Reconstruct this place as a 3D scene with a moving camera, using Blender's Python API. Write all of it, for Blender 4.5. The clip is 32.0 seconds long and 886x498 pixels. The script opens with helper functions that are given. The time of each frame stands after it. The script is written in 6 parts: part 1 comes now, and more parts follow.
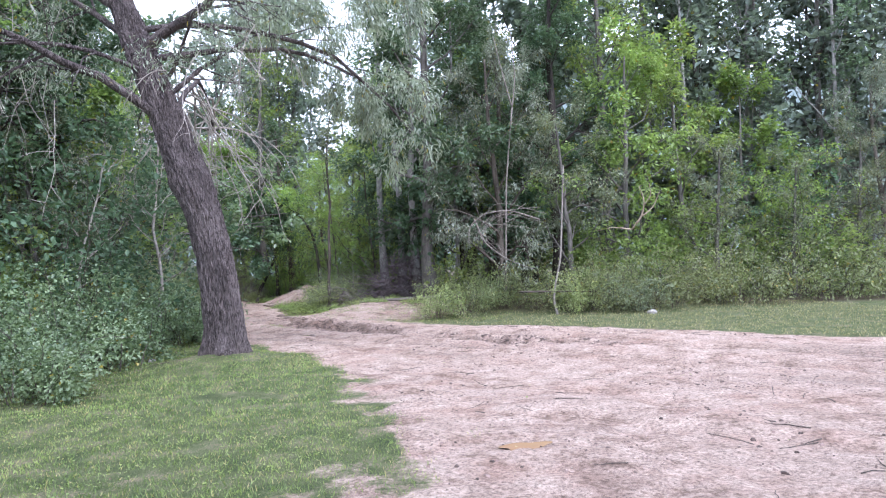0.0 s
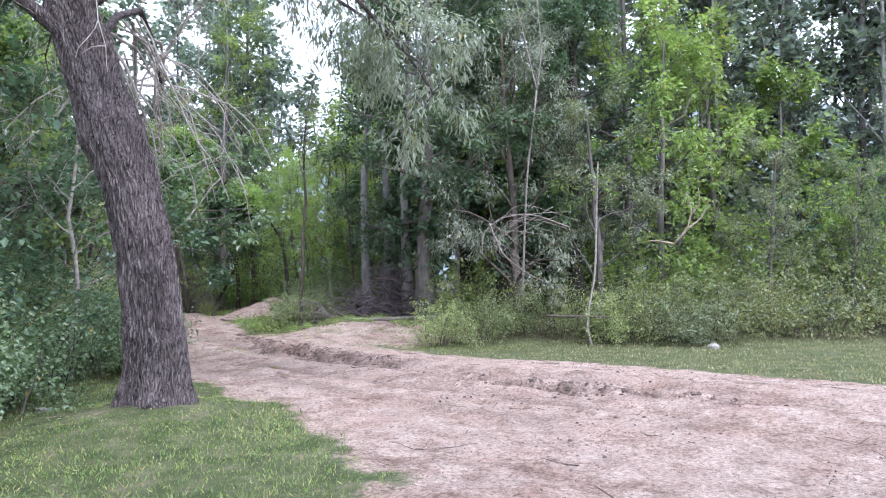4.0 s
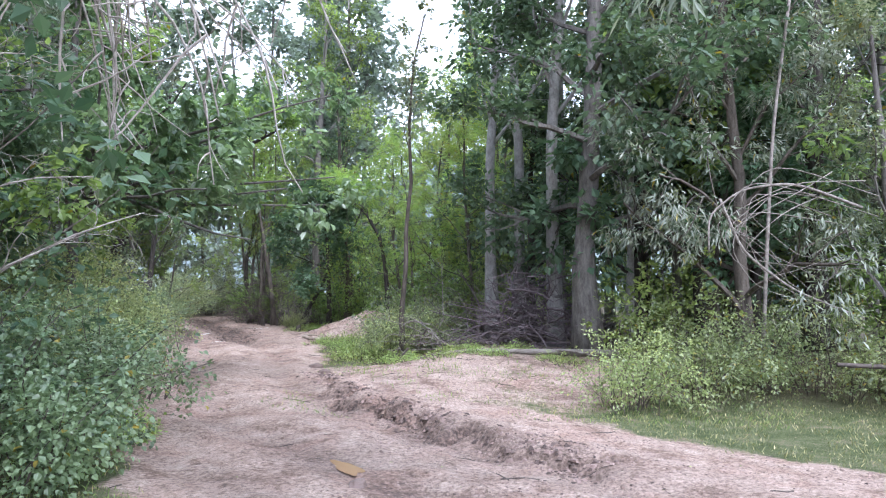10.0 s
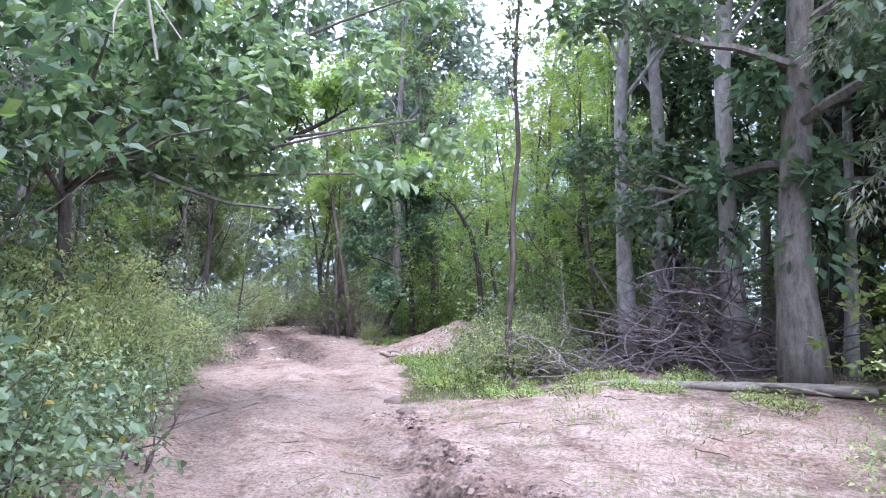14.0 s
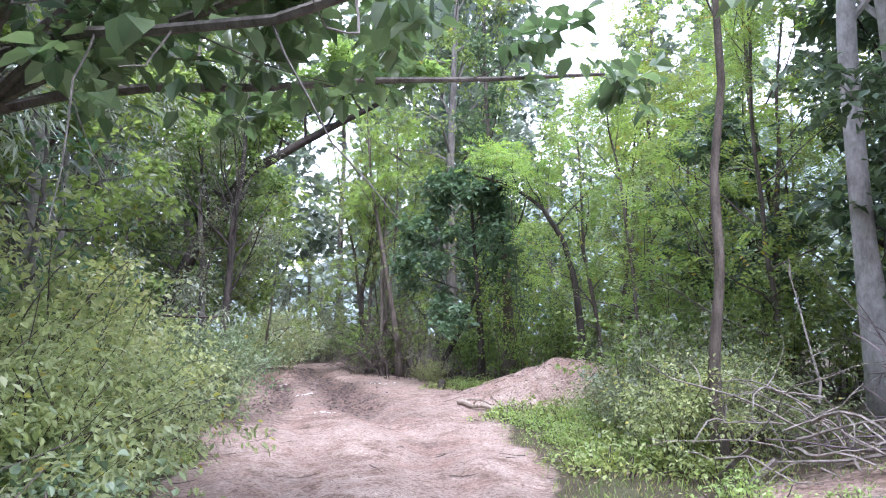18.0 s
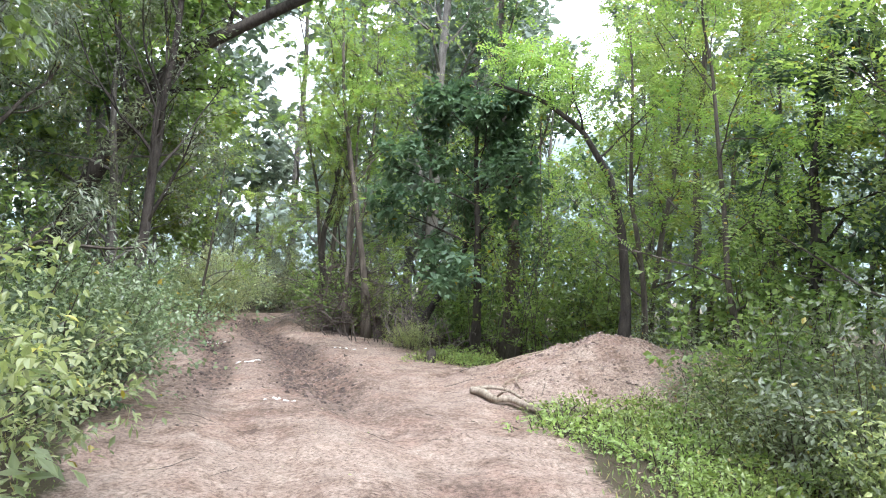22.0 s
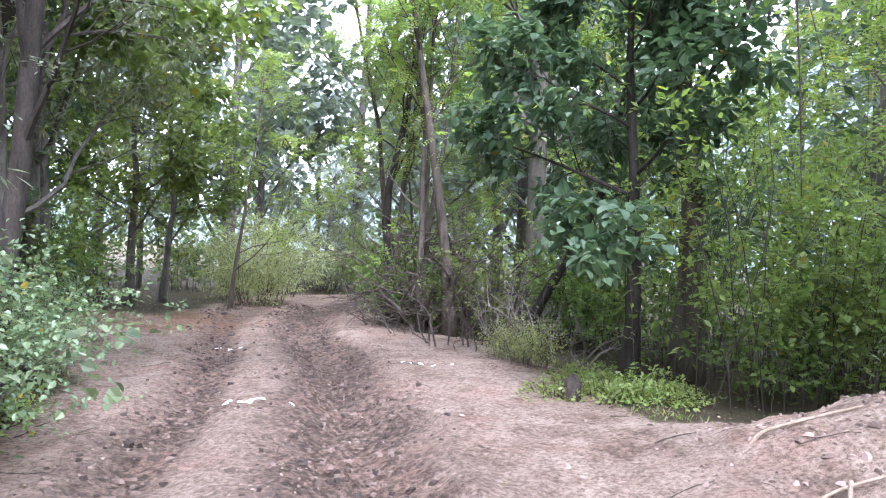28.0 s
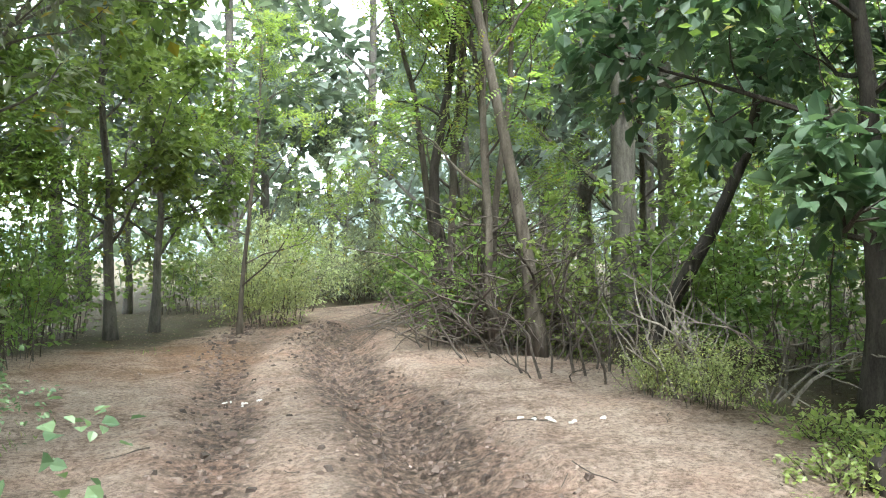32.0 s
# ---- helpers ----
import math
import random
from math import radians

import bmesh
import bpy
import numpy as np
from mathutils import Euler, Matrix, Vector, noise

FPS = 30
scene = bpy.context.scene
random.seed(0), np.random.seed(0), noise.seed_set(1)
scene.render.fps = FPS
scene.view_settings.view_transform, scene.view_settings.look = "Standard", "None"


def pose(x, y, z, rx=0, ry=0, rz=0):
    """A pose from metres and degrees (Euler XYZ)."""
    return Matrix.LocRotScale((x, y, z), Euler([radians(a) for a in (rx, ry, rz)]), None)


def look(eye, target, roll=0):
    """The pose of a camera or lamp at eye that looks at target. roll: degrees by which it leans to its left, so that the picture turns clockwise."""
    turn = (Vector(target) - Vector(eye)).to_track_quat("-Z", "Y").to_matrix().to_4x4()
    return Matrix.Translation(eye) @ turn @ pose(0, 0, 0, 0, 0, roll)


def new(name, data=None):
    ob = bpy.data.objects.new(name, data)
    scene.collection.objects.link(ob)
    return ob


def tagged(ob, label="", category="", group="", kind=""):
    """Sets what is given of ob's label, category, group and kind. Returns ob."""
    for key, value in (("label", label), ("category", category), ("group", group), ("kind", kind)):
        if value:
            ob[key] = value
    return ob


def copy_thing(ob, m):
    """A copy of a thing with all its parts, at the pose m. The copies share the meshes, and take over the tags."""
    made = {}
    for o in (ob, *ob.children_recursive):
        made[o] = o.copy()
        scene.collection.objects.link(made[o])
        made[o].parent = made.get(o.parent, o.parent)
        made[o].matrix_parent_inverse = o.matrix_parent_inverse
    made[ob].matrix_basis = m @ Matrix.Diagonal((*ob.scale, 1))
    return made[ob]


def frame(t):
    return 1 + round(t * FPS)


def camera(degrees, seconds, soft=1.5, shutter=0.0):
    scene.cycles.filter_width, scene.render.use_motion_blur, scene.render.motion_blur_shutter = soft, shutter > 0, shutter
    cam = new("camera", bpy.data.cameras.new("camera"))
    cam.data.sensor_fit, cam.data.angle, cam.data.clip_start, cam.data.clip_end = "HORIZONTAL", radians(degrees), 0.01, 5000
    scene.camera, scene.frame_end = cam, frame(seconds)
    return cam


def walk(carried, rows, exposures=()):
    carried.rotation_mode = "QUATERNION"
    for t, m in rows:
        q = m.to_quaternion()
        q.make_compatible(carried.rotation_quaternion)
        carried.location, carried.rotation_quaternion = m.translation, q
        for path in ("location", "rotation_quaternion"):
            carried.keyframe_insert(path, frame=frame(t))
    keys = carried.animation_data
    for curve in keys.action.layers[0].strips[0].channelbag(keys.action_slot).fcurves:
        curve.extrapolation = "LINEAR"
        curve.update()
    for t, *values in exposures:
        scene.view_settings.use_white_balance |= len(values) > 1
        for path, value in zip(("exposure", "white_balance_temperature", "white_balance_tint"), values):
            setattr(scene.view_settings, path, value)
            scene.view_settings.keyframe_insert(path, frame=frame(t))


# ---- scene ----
cam = camera(64.5, 32.0, soft=1.1)
PATH = [
    (0, (0.495, 0.841, 1.595), (0.439, 2.839, 1.648), -2.5),
    (0.5, (0.216, 1.357, 1.585), (0.131, 3.354, 1.663), -1.1),
    (1, (0.0, 1.926, 1.576), (-0.103, 3.923, 1.623), -0.5),
    (1.5, (-0.165, 2.516, 1.574), (-0.343, 4.508, 1.596), 0.1),
    (2, (-0.331, 3.107, 1.592), (-0.338, 5.106, 1.647), 1.1),
    (2.5, (-0.539, 3.655, 1.611), (-0.57, 5.653, 1.679), -0.4),
    (4.5, (-0.788, 5.771, 1.608), (-0.725, 7.768, 1.705), -0.6),
    (5, (-0.871, 6.374, 1.567), (-0.933, 8.372, 1.64), -0.6),
    (5.5, (-0.881, 7.008, 1.55), (-0.859, 9.007, 1.603), 1.0),
    (6, (-0.974, 7.593, 1.584), (-0.971, 9.59, 1.682), -0.0),
    (6.5, (-1.014, 8.174, 1.603), (-1.13, 10.169, 1.692), 0.1),
    (7, (-1.075, 8.759, 1.61), (-1.168, 10.754, 1.703), -0.4),
    (7.5, (-1.178, 9.332, 1.566), (-1.391, 11.318, 1.675), 0.8),
    (8, (-1.303, 9.993, 1.593), (-1.417, 11.99, 1.601), -1.5),
    (8.5, (-1.416, 10.579, 1.614), (-1.615, 12.568, 1.701), 0.4),
    (9, (-1.506, 11.097, 1.625), (-1.703, 13.084, 1.748), -0.5),
    (9.5, (-1.725, 11.713, 1.603), (-1.879, 13.704, 1.72), 0.7),
    (10, (-1.912, 12.309, 1.63), (-2.157, 14.289, 1.757), 0.8),
    (10.5, (-2.022, 12.842, 1.634), (-2.249, 14.825, 1.753), -1.2),
    (11, (-2.111, 13.384, 1.601), (-2.399, 15.361, 1.688), 1.9),
    (11.5, (-2.274, 13.968, 1.613), (-2.503, 15.954, 1.675), 0.1),
    (12, (-2.542, 14.53, 1.604), (-2.942, 16.489, 1.664), 0.1),
    (12.5, (-2.689, 15.099, 1.609), (-3.145, 17.045, 1.69), 1.8),
    (13, (-2.964, 15.607, 1.638), (-3.389, 17.559, 1.735), 1.3),
    (13.5, (-3.025, 16.081, 1.578), (-3.483, 18.023, 1.716), 1.0),
    (15.5, (-3.99, 18.261, 1.621), (-4.47, 20.196, 1.778), -0.1),
    (16, (-4.339, 18.744, 1.627), (-4.927, 20.648, 1.796), 2.7),
    (16.5, (-4.666, 19.243, 1.588), (-5.287, 21.143, 1.648), 0.3),
    (17, (-5.056, 19.745, 1.515), (-5.699, 21.638, 1.562), 3.4),
    (17.5, (-5.397, 20.3, 1.506), (-5.975, 22.211, 1.626), 1.6),
    (18, (-5.756, 20.916, 1.512), (-6.29, 22.828, 1.752), 0.1),
    (18.5, (-6.073, 21.524, 1.448), (-6.538, 23.464, 1.589), 2.0),
    (19, (-6.456, 22.071, 1.502), (-6.94, 24.01, 1.587), 1.3),
    (19.5, (-6.729, 22.497, 1.537), (-7.274, 24.418, 1.662), 1.9),
    (20, (-7.068, 22.862, 1.499), (-7.367, 24.832, 1.676), 1.2),
    (20.5, (-7.347, 23.337, 1.526), (-7.8, 25.282, 1.632), 2.6),
    (21, (-7.522, 23.845, 1.509), (-7.967, 25.785, 1.7), 3.1),
    (21.5, (-7.698, 24.367, 1.542), (-7.966, 26.346, 1.648), 2.5),
    (22, (-7.861, 24.912, 1.564), (-8.253, 26.87, 1.676), 3.4),
    (22.5, (-8.002, 25.441, 1.55), (-8.462, 27.385, 1.642), 2.6),
    (23, (-8.174, 26.01, 1.499), (-8.807, 27.905, 1.596), 5.7),
    (23.5, (-8.234, 26.556, 1.54), (-8.936, 28.428, 1.593), 4.2),
    (24, (-8.361, 27.02, 1.532), (-9.038, 28.902, 1.579), 2.6),
    (24.5, (-8.515, 27.499, 1.532), (-9.249, 29.358, 1.599), 4.0),
    (26.5, (-9.089, 29.369, 1.603), (-9.877, 31.205, 1.688), 1.1),
    (27, (-9.332, 29.831, 1.587), (-10.213, 31.625, 1.656), 3.9),
    (27.5, (-9.537, 30.348, 1.582), (-10.237, 32.22, 1.66), 1.9),
    (28, (-9.81, 30.765, 1.568), (-10.408, 32.673, 1.594), 2.8),
    (28.5, (-10.131, 31.081, 1.609), (-10.76, 32.979, 1.67), 1.8),
    (29, (-10.399, 31.413, 1.608), (-11.233, 33.225, 1.748), 0.7),
    (29.5, (-10.697, 31.823, 1.597), (-11.534, 33.639, 1.641), 2.1),
    (30, (-10.934, 32.307, 1.623), (-11.761, 34.127, 1.641), 2.3),
    (30.5, (-11.174, 32.771, 1.54), (-12.034, 34.576, 1.582), 2.4),
    (31, (-11.375, 33.177, 1.531), (-12.058, 35.056, 1.585), 2.2),
    (31.5, (-11.616, 33.543, 1.512), (-12.237, 35.443, 1.543), 0.5),
    (32, (-11.909, 33.855, 1.515), (-12.518, 35.76, 1.537), -1.0),
]
walk(cam, [(t, look(eye, target, roll)) for t, eye, target, roll in PATH], [(0, 1.58, 5450, 18), (8, 1.75, 5500, 16), (12, 2.05, 5350, 18), (16, 2.35, 5250, 26), (17, 2.35, 5300, 25), (20, 2.3, 5800, 16), (22, 2.35, 5850, 10), (23, 2.5, 5450, 16), (24, 2.5, 5400, 20), (27, 2.6, 5300, 24), (28, 2.65, 5500, 20), (30, 2.75, 5850, 6), (32, 2.75, 6100, 0)])

# ---- world and light ----
SUN_UP, SUN_TURN = radians(58), radians(150)
world = bpy.data.worlds.new("overcast_sky")
scene.world = world
world.use_nodes = True
wn, wl = world.node_tree.nodes, world.node_tree.links
wn.clear()
sky = wn.new("ShaderNodeTexSky")
sky.sky_type = "NISHITA"
sky.sun_disc = False
sky.sun_elevation, sky.sun_rotation = SUN_UP, SUN_TURN
sky.air_density, sky.dust_density = 1.0, 4.0
clouds = wn.new("ShaderNodeMix")
clouds.data_type = "RGBA"
clouds.inputs["Factor"].default_value = 0.78
clouds.inputs[7].default_value = (8.6, 9.0, 9.5, 1)
sky_light = wn.new("ShaderNodeBackground")
sky_light.inputs["Strength"].default_value = 0.12
sky_out = wn.new("ShaderNodeOutputWorld")
wl.new(sky.outputs[0], clouds.inputs[6])
wl.new(clouds.outputs[2], sky_light.inputs[0])
wl.new(sky_light.outputs[0], sky_out.inputs[0])
sun = new("sun", bpy.data.lights.new("sun", "SUN"))
sun.data.energy, sun.data.angle, sun.data.color = 1.3, radians(25), (1.0, 0.97, 0.92)
sun.matrix_world = Matrix.Rotation(-SUN_TURN, 4, "Z") @ Matrix.Rotation(radians(90) - SUN_UP, 4, "X").inverted()

# ---- materials ----


def nodes_of(name):
    mat = bpy.data.materials.new(name)
    mat.use_nodes = True
    nt = mat.node_tree
    return mat, nt.nodes, nt.links, nt.nodes["Principled BSDF"]


def ramp(n, stops):
    r = n.new("ShaderNodeValToRGB")
    while len(r.color_ramp.elements) < len(stops):
        r.color_ramp.elements.new(0.5)
    for e, (at, c) in zip(r.color_ramp.elements, stops):
        e.position, e.color = at, (*c, 1)
    return r


def noise_tex(n, l, scale, detail=4.0, rough=0.6, coords=None, stretch=None):
    tex = n.new("ShaderNodeTexNoise")
    tex.inputs["Scale"].default_value, tex.inputs["Detail"].default_value, tex.inputs["Roughness"].default_value = scale, detail, rough
    if coords is None:
        coords = n.new("ShaderNodeTexCoord").outputs["Object"]
    if stretch:
        m = n.new("ShaderNodeMapping")
        m.inputs["Scale"].default_value = stretch
        l.new(coords, m.inputs[0])
        coords = m.outputs[0]
    l.new(coords, tex.inputs["Vector"])
    return tex


def mixed(n, l, fac, a, b, how="MIX"):
    m = n.new("ShaderNodeMix")
    m.data_type, m.blend_type = "RGBA", how
    for socket, v in ((m.inputs["Factor"], fac), (m.inputs[6], a), (m.inputs[7], b)):
        if isinstance(v, (int, float)):
            socket.default_value = v
        elif isinstance(v, tuple):
            socket.default_value = (*v, 1)
        else:
            l.new(v, socket)
    return m.outputs[2]


def math_node(n, l, how, a, b=0.0):
    m = n.new("ShaderNodeMath")
    m.operation = how
    for socket, v in zip(m.inputs, (a, b)):
        if isinstance(v, (int, float)):
            socket.default_value = v
        else:
            l.new(v, socket)
    return m.outputs[0]


def bump(n, l, bsdf, height, strength=0.5, distance=0.02):
    b = n.new("ShaderNodeBump")
    b.inputs["Strength"].default_value, b.inputs["Distance"].default_value = strength, distance
    l.new(height, b.inputs["Height"])
    l.new(b.outputs[0], bsdf.inputs["Normal"])


def leaf_material(name, dark, light, tint=(0.25, 0.2, 0.03), through_share=0.4, rough=0.5, odd=0.04, gloss=0.7):
    """Leaves: every leaf has its own tone, every plant its own, a few leaves have turned yellow; light shines through."""
    mat, n, l, bsdf = nodes_of(name)
    geo = n.new("ShaderNodeNewGeometry")
    info = n.new("ShaderNodeObjectInfo")
    each = ramp(n, [(0.0, tuple(a * 0.8 for a in dark)), (0.5, tuple(a * 0.75 + b * 0.25 for a, b in zip(dark, light))), (1.0, tuple(a * 0.4 + b * 0.6 for a, b in zip(dark, light)))])
    l.new(geo.outputs["Random Per Island"], each.inputs[0])
    patch = ramp(n, [(0.42, (0, 0, 0)), (0.64, (0.8, 0.8, 0.8))])
    l.new(noise_tex(n, l, 1.5, 3.0).outputs[0], patch.inputs[0])
    tone = mixed(n, l, patch.outputs[0], each.outputs[0], light)
    shift = n.new("ShaderNodeHueSaturation")
    hue = math_node(n, l, "ADD", math_node(n, l, "MULTIPLY", info.outputs["Random"], 0.03), 0.474)
    value = math_node(n, l, "ADD", math_node(n, l, "MULTIPLY", info.outputs["Random"], 0.3), 0.85)
    l.new(hue, shift.inputs["Hue"])
    l.new(value, shift.inputs["Value"])
    l.new(tone, shift.inputs["Color"])
    white = n.new("ShaderNodeTexWhiteNoise")
    white.noise_dimensions = "1D"
    l.new(geo.outputs["Random Per Island"], white.inputs["W"])
    turned = math_node(n, l, "LESS_THAN", white.outputs["Value"], odd)
    colour = mixed(n, l, turned, shift.outputs[0], tint)
    l.new(colour, bsdf.inputs["Base Color"])
    bsdf.inputs["Roughness"].default_value = rough * 0.8
    bsdf.inputs["Specular IOR Level"].default_value = gloss
    glow = n.new("ShaderNodeBsdfTranslucent")
    warm = mixed(n, l, 0.7, colour, (0.94, 1.0, 0.72), "MULTIPLY")
    bright = mixed(n, l, 1.0, warm, (1.75, 1.75, 1.5), "MULTIPLY")
    l.new(bright, glow.inputs["Color"])
    both = n.new("ShaderNodeMixShader")
    both.inputs[0].default_value = through_share
    l.new(bsdf.outputs[0], both.inputs[1])
    l.new(glow.outputs[0], both.inputs[2])
    l.new(both.outputs[0], n["Material Output"].inputs["Surface"])
    return mat


def bark_material(name, dark, light, scale=14.0, flat=0.16, strength=0.8, lichen=None, lying=False):
    mat, n, l, bsdf = nodes_of(name)
    ridge = noise_tex(n, l, scale, 6.0, 0.65, stretch=(flat, 1, 1) if lying else (1, 1, flat))
    fine = noise_tex(n, l, scale * 5, 5.0, 0.7, stretch=(0.4, 1, 1) if lying else (1, 1, 0.4))
    big = noise_tex(n, l, 1.3, 3.0)
    tone = ramp(n, [(0.36, dark), (0.62, light)])
    l.new(mixed(n, l, 0.35, ridge.outputs[0], fine.outputs[0]), tone.inputs[0])
    colour = mixed(n, l, math_node(n, l, "MULTIPLY", big.outputs[0], 0.45), tone.outputs[0], dark)
    if lichen:
        spots = ramp(n, [(0.56, (0, 0, 0)), (0.66, (1, 1, 1))])
        l.new(noise_tex(n, l, 3.1, 5.0, 0.7).outputs[0], spots.inputs[0])
        colour = mixed(n, l, math_node(n, l, "MULTIPLY", spots.outputs[0], 0.6), colour, lichen)
    l.new(colour, bsdf.inputs["Base Color"])
    bsdf.inputs["Roughness"].default_value = 0.9
    bsdf.inputs["Specular IOR Level"].default_value = 0.2
    bump(n, l, bsdf, mixed(n, l, 0.4, ridge.outputs[0], fine.outputs[0]), strength, 0.03)
    return mat


def plated_bark(name, crack, low, high, across=20.0, upward=4.2):
    """Old bark: long rough plates parted by deep furrows."""
    mat, n, l, bsdf = nodes_of(name)
    co = n.new("ShaderNodeTexCoord").outputs["Object"]
    sway = noise_tex(n, l, 5.0, 4.0, 0.6, co)
    bent = n.new("ShaderNodeVectorMath")
    bent.operation = "MULTIPLY_ADD"
    l.new(sway.outputs["Color"], bent.inputs[0])
    bent.inputs[1].default_value = (0.13, 0.13, 0.5)
    l.new(co, bent.inputs[2])
    m = n.new("ShaderNodeMapping")
    m.inputs["Scale"].default_value = (across, across, upward)
    l.new(bent.outputs[0], m.inputs[0])
    cell = n.new("ShaderNodeTexVoronoi")
    cell.feature = "DISTANCE_TO_EDGE"
    cell.inputs["Scale"].default_value = 1.0
    l.new(m.outputs[0], cell.inputs["Vector"])
    fine = noise_tex(n, l, 55.0, 6.0, 0.7, co, (1, 1, 0.14))
    big = noise_tex(n, l, 2.2, 4.0, 0.6, co)
    plate = ramp(n, [(0.38, low), (0.6, high)])
    l.new(mixed(n, l, 0.3, fine.outputs[0], big.outputs[0]), plate.inputs[0])
    furrow = ramp(n, [(0.0, (0, 0, 0)), (0.16, (1, 1, 1))])
    l.new(cell.outputs["Distance"], furrow.inputs[0])
    worn = ramp(n, [(0.36, (0.1, 0.1, 0.1)), (0.6, (1, 1, 1))])
    l.new(noise_tex(n, l, 9.0, 4.0, 0.6, co).outputs[0], worn.inputs[0])
    deep = mixed(n, l, worn.outputs[0], crack, plate.outputs[0])
    l.new(mixed(n, l, furrow.outputs[0], deep, plate.outputs[0]), bsdf.inputs["Base Color"])
    bsdf.inputs["Roughness"].default_value = 0.92
    bsdf.inputs["Specular IOR Level"].default_value = 0.2
    bump(n, l, bsdf, mixed(n, l, 0.3, furrow.outputs[0], fine.outputs[0]), 1.0, 0.035)
    return mat


def plain_material(name, dark, light, scale=6.0, rough=0.8, strength=0.4, each=False):
    mat, n, l, bsdf = nodes_of(name)
    tex, fine = noise_tex(n, l, scale, 5.0, 0.65), noise_tex(n, l, scale * 9, 4.0, 0.7)
    tone = ramp(n, [(0.3, dark), (0.7, light)])
    fac = mixed(n, l, 0.4, tex.outputs[0], fine.outputs[0])
    if each:
        geo = n.new("ShaderNodeNewGeometry")
        fac = mixed(n, l, 0.6, fac, geo.outputs["Random Per Island"])
    l.new(fac, tone.inputs[0])
    l.new(tone.outputs[0], bsdf.inputs["Base Color"])
    bsdf.inputs["Roughness"].default_value = rough
    bump(n, l, bsdf, fine.outputs[0], strength, 0.01)
    return mat


LEAF_WILLOW = leaf_material("silver_willow_leaf", (0.095, 0.125, 0.09), (0.31, 0.345, 0.27), through_share=0.3, rough=0.45, odd=0.02)
LEAF_OLIVE = leaf_material("grey_green_leaf", (0.085, 0.112, 0.066), (0.24, 0.27, 0.17), through_share=0.32, odd=0.03)
LEAF_DARK = leaf_material("dark_green_leaf", (0.038, 0.078, 0.044), (0.122, 0.185, 0.107), through_share=0.32, rough=0.6, odd=0.003, gloss=0.35)
LEAF_LOCUST = leaf_material("locust_leaflet", (0.09, 0.15, 0.04), (0.25, 0.335, 0.09), through_share=0.55, odd=0.03)
LEAF_BRIGHT = leaf_material("yellow_green_leaf", (0.1, 0.16, 0.045), (0.27, 0.34, 0.11), through_share=0.45, odd=0.02)
LEAF_BROAD = leaf_material("broad_leaf", (0.075, 0.125, 0.042), (0.235, 0.315, 0.1), through_share=0.52, rough=0.45, odd=0.008, gloss=0.5)
LEAF_LARGE = leaf_material("large_leaf", (0.06, 0.12, 0.062), (0.2, 0.295, 0.16), through_share=0.48, rough=0.42, odd=0.0, gloss=0.75)
LEAF_BRAMBLE = leaf_material("bramble_leaf", (0.054, 0.098, 0.05), (0.24, 0.315, 0.175), through_share=0.34, rough=0.5, odd=0.01, gloss=0.6)
LEAF_HEDGE = leaf_material("hedge_leaf", (0.14, 0.185, 0.07), (0.39, 0.43, 0.2), (0.42, 0.4, 0.1), through_share=0.42, odd=0.02, gloss=0.9)
LEAF_MOUND = leaf_material("mound_leaf", (0.075, 0.11, 0.045), (0.26, 0.3, 0.14), through_share=0.34, odd=0.03)
# yellow-green raised to a paler tone that carries the open sky's light
LEAF_PALE = leaf_material("pale_bush_leaf", (0.17, 0.22, 0.1), (0.4, 0.44, 0.26), through_share=0.45, odd=0.02)
LEAF_POPLAR = leaf_material("poplar_leaf", (0.06, 0.1, 0.06), (0.18, 0.235, 0.155), through_share=0.4, rough=0.4, odd=0.02)
LEAF_HERB = leaf_material("herb_leaf", (0.13, 0.2, 0.05), (0.34, 0.44, 0.15), (0.34, 0.33, 0.1), through_share=0.35, odd=0.03)
# greyed green: the haze of distance is painted into this leaf colour
LEAF_FAR = leaf_material("haze_toned_far_leaf", (0.065, 0.088, 0.068), (0.16, 0.192, 0.155), through_share=0.35, rough=0.7, odd=0.0)
# pale blue-green stands in for hazy air between the deep trees
LEAF_HAZE = leaf_material("haze_tinted_leaf", (0.1, 0.13, 0.112), (0.27, 0.32, 0.28), through_share=0.3, rough=0.7, odd=0.0)
GRASS = leaf_material("grass_blade", (0.06, 0.11, 0.022), (0.24, 0.31, 0.085), (0.38, 0.33, 0.14), through_share=0.3, rough=0.6, odd=0.12)
GRASS_DRY = leaf_material("meadow_blade", (0.09, 0.115, 0.042), (0.26, 0.26, 0.125), (0.42, 0.37, 0.2), through_share=0.3, rough=0.7, odd=0.15)
BARK_WILLOW = plated_bark("furrowed_willow_bark", (0.016, 0.012, 0.012), (0.036, 0.029, 0.03), (0.2, 0.165, 0.16), 34.0, 3.0)
BARK_POPLAR = bark_material("pale_poplar_bark", (0.16, 0.15, 0.14), (0.42, 0.4, 0.38), 7.0, 0.6, 0.35, (0.2, 0.21, 0.17))
BARK_GREY = bark_material("grey_bark", (0.06, 0.054, 0.048), (0.22, 0.2, 0.18), 12.0, 0.25, 0.6)
BARK_DARK = bark_material("dark_bark", (0.022, 0.019, 0.017), (0.1, 0.085, 0.075), 13.0, 0.2, 0.8)
BARK_BROWN = bark_material("brown_bark", (0.045, 0.036, 0.03), (0.17, 0.145, 0.12), 12.0, 0.2, 0.7)
TWIG_DEAD = bark_material("dead_grey_twig", (0.1, 0.085, 0.075), (0.36, 0.32, 0.28), 12.0, 0.9, 0.3)
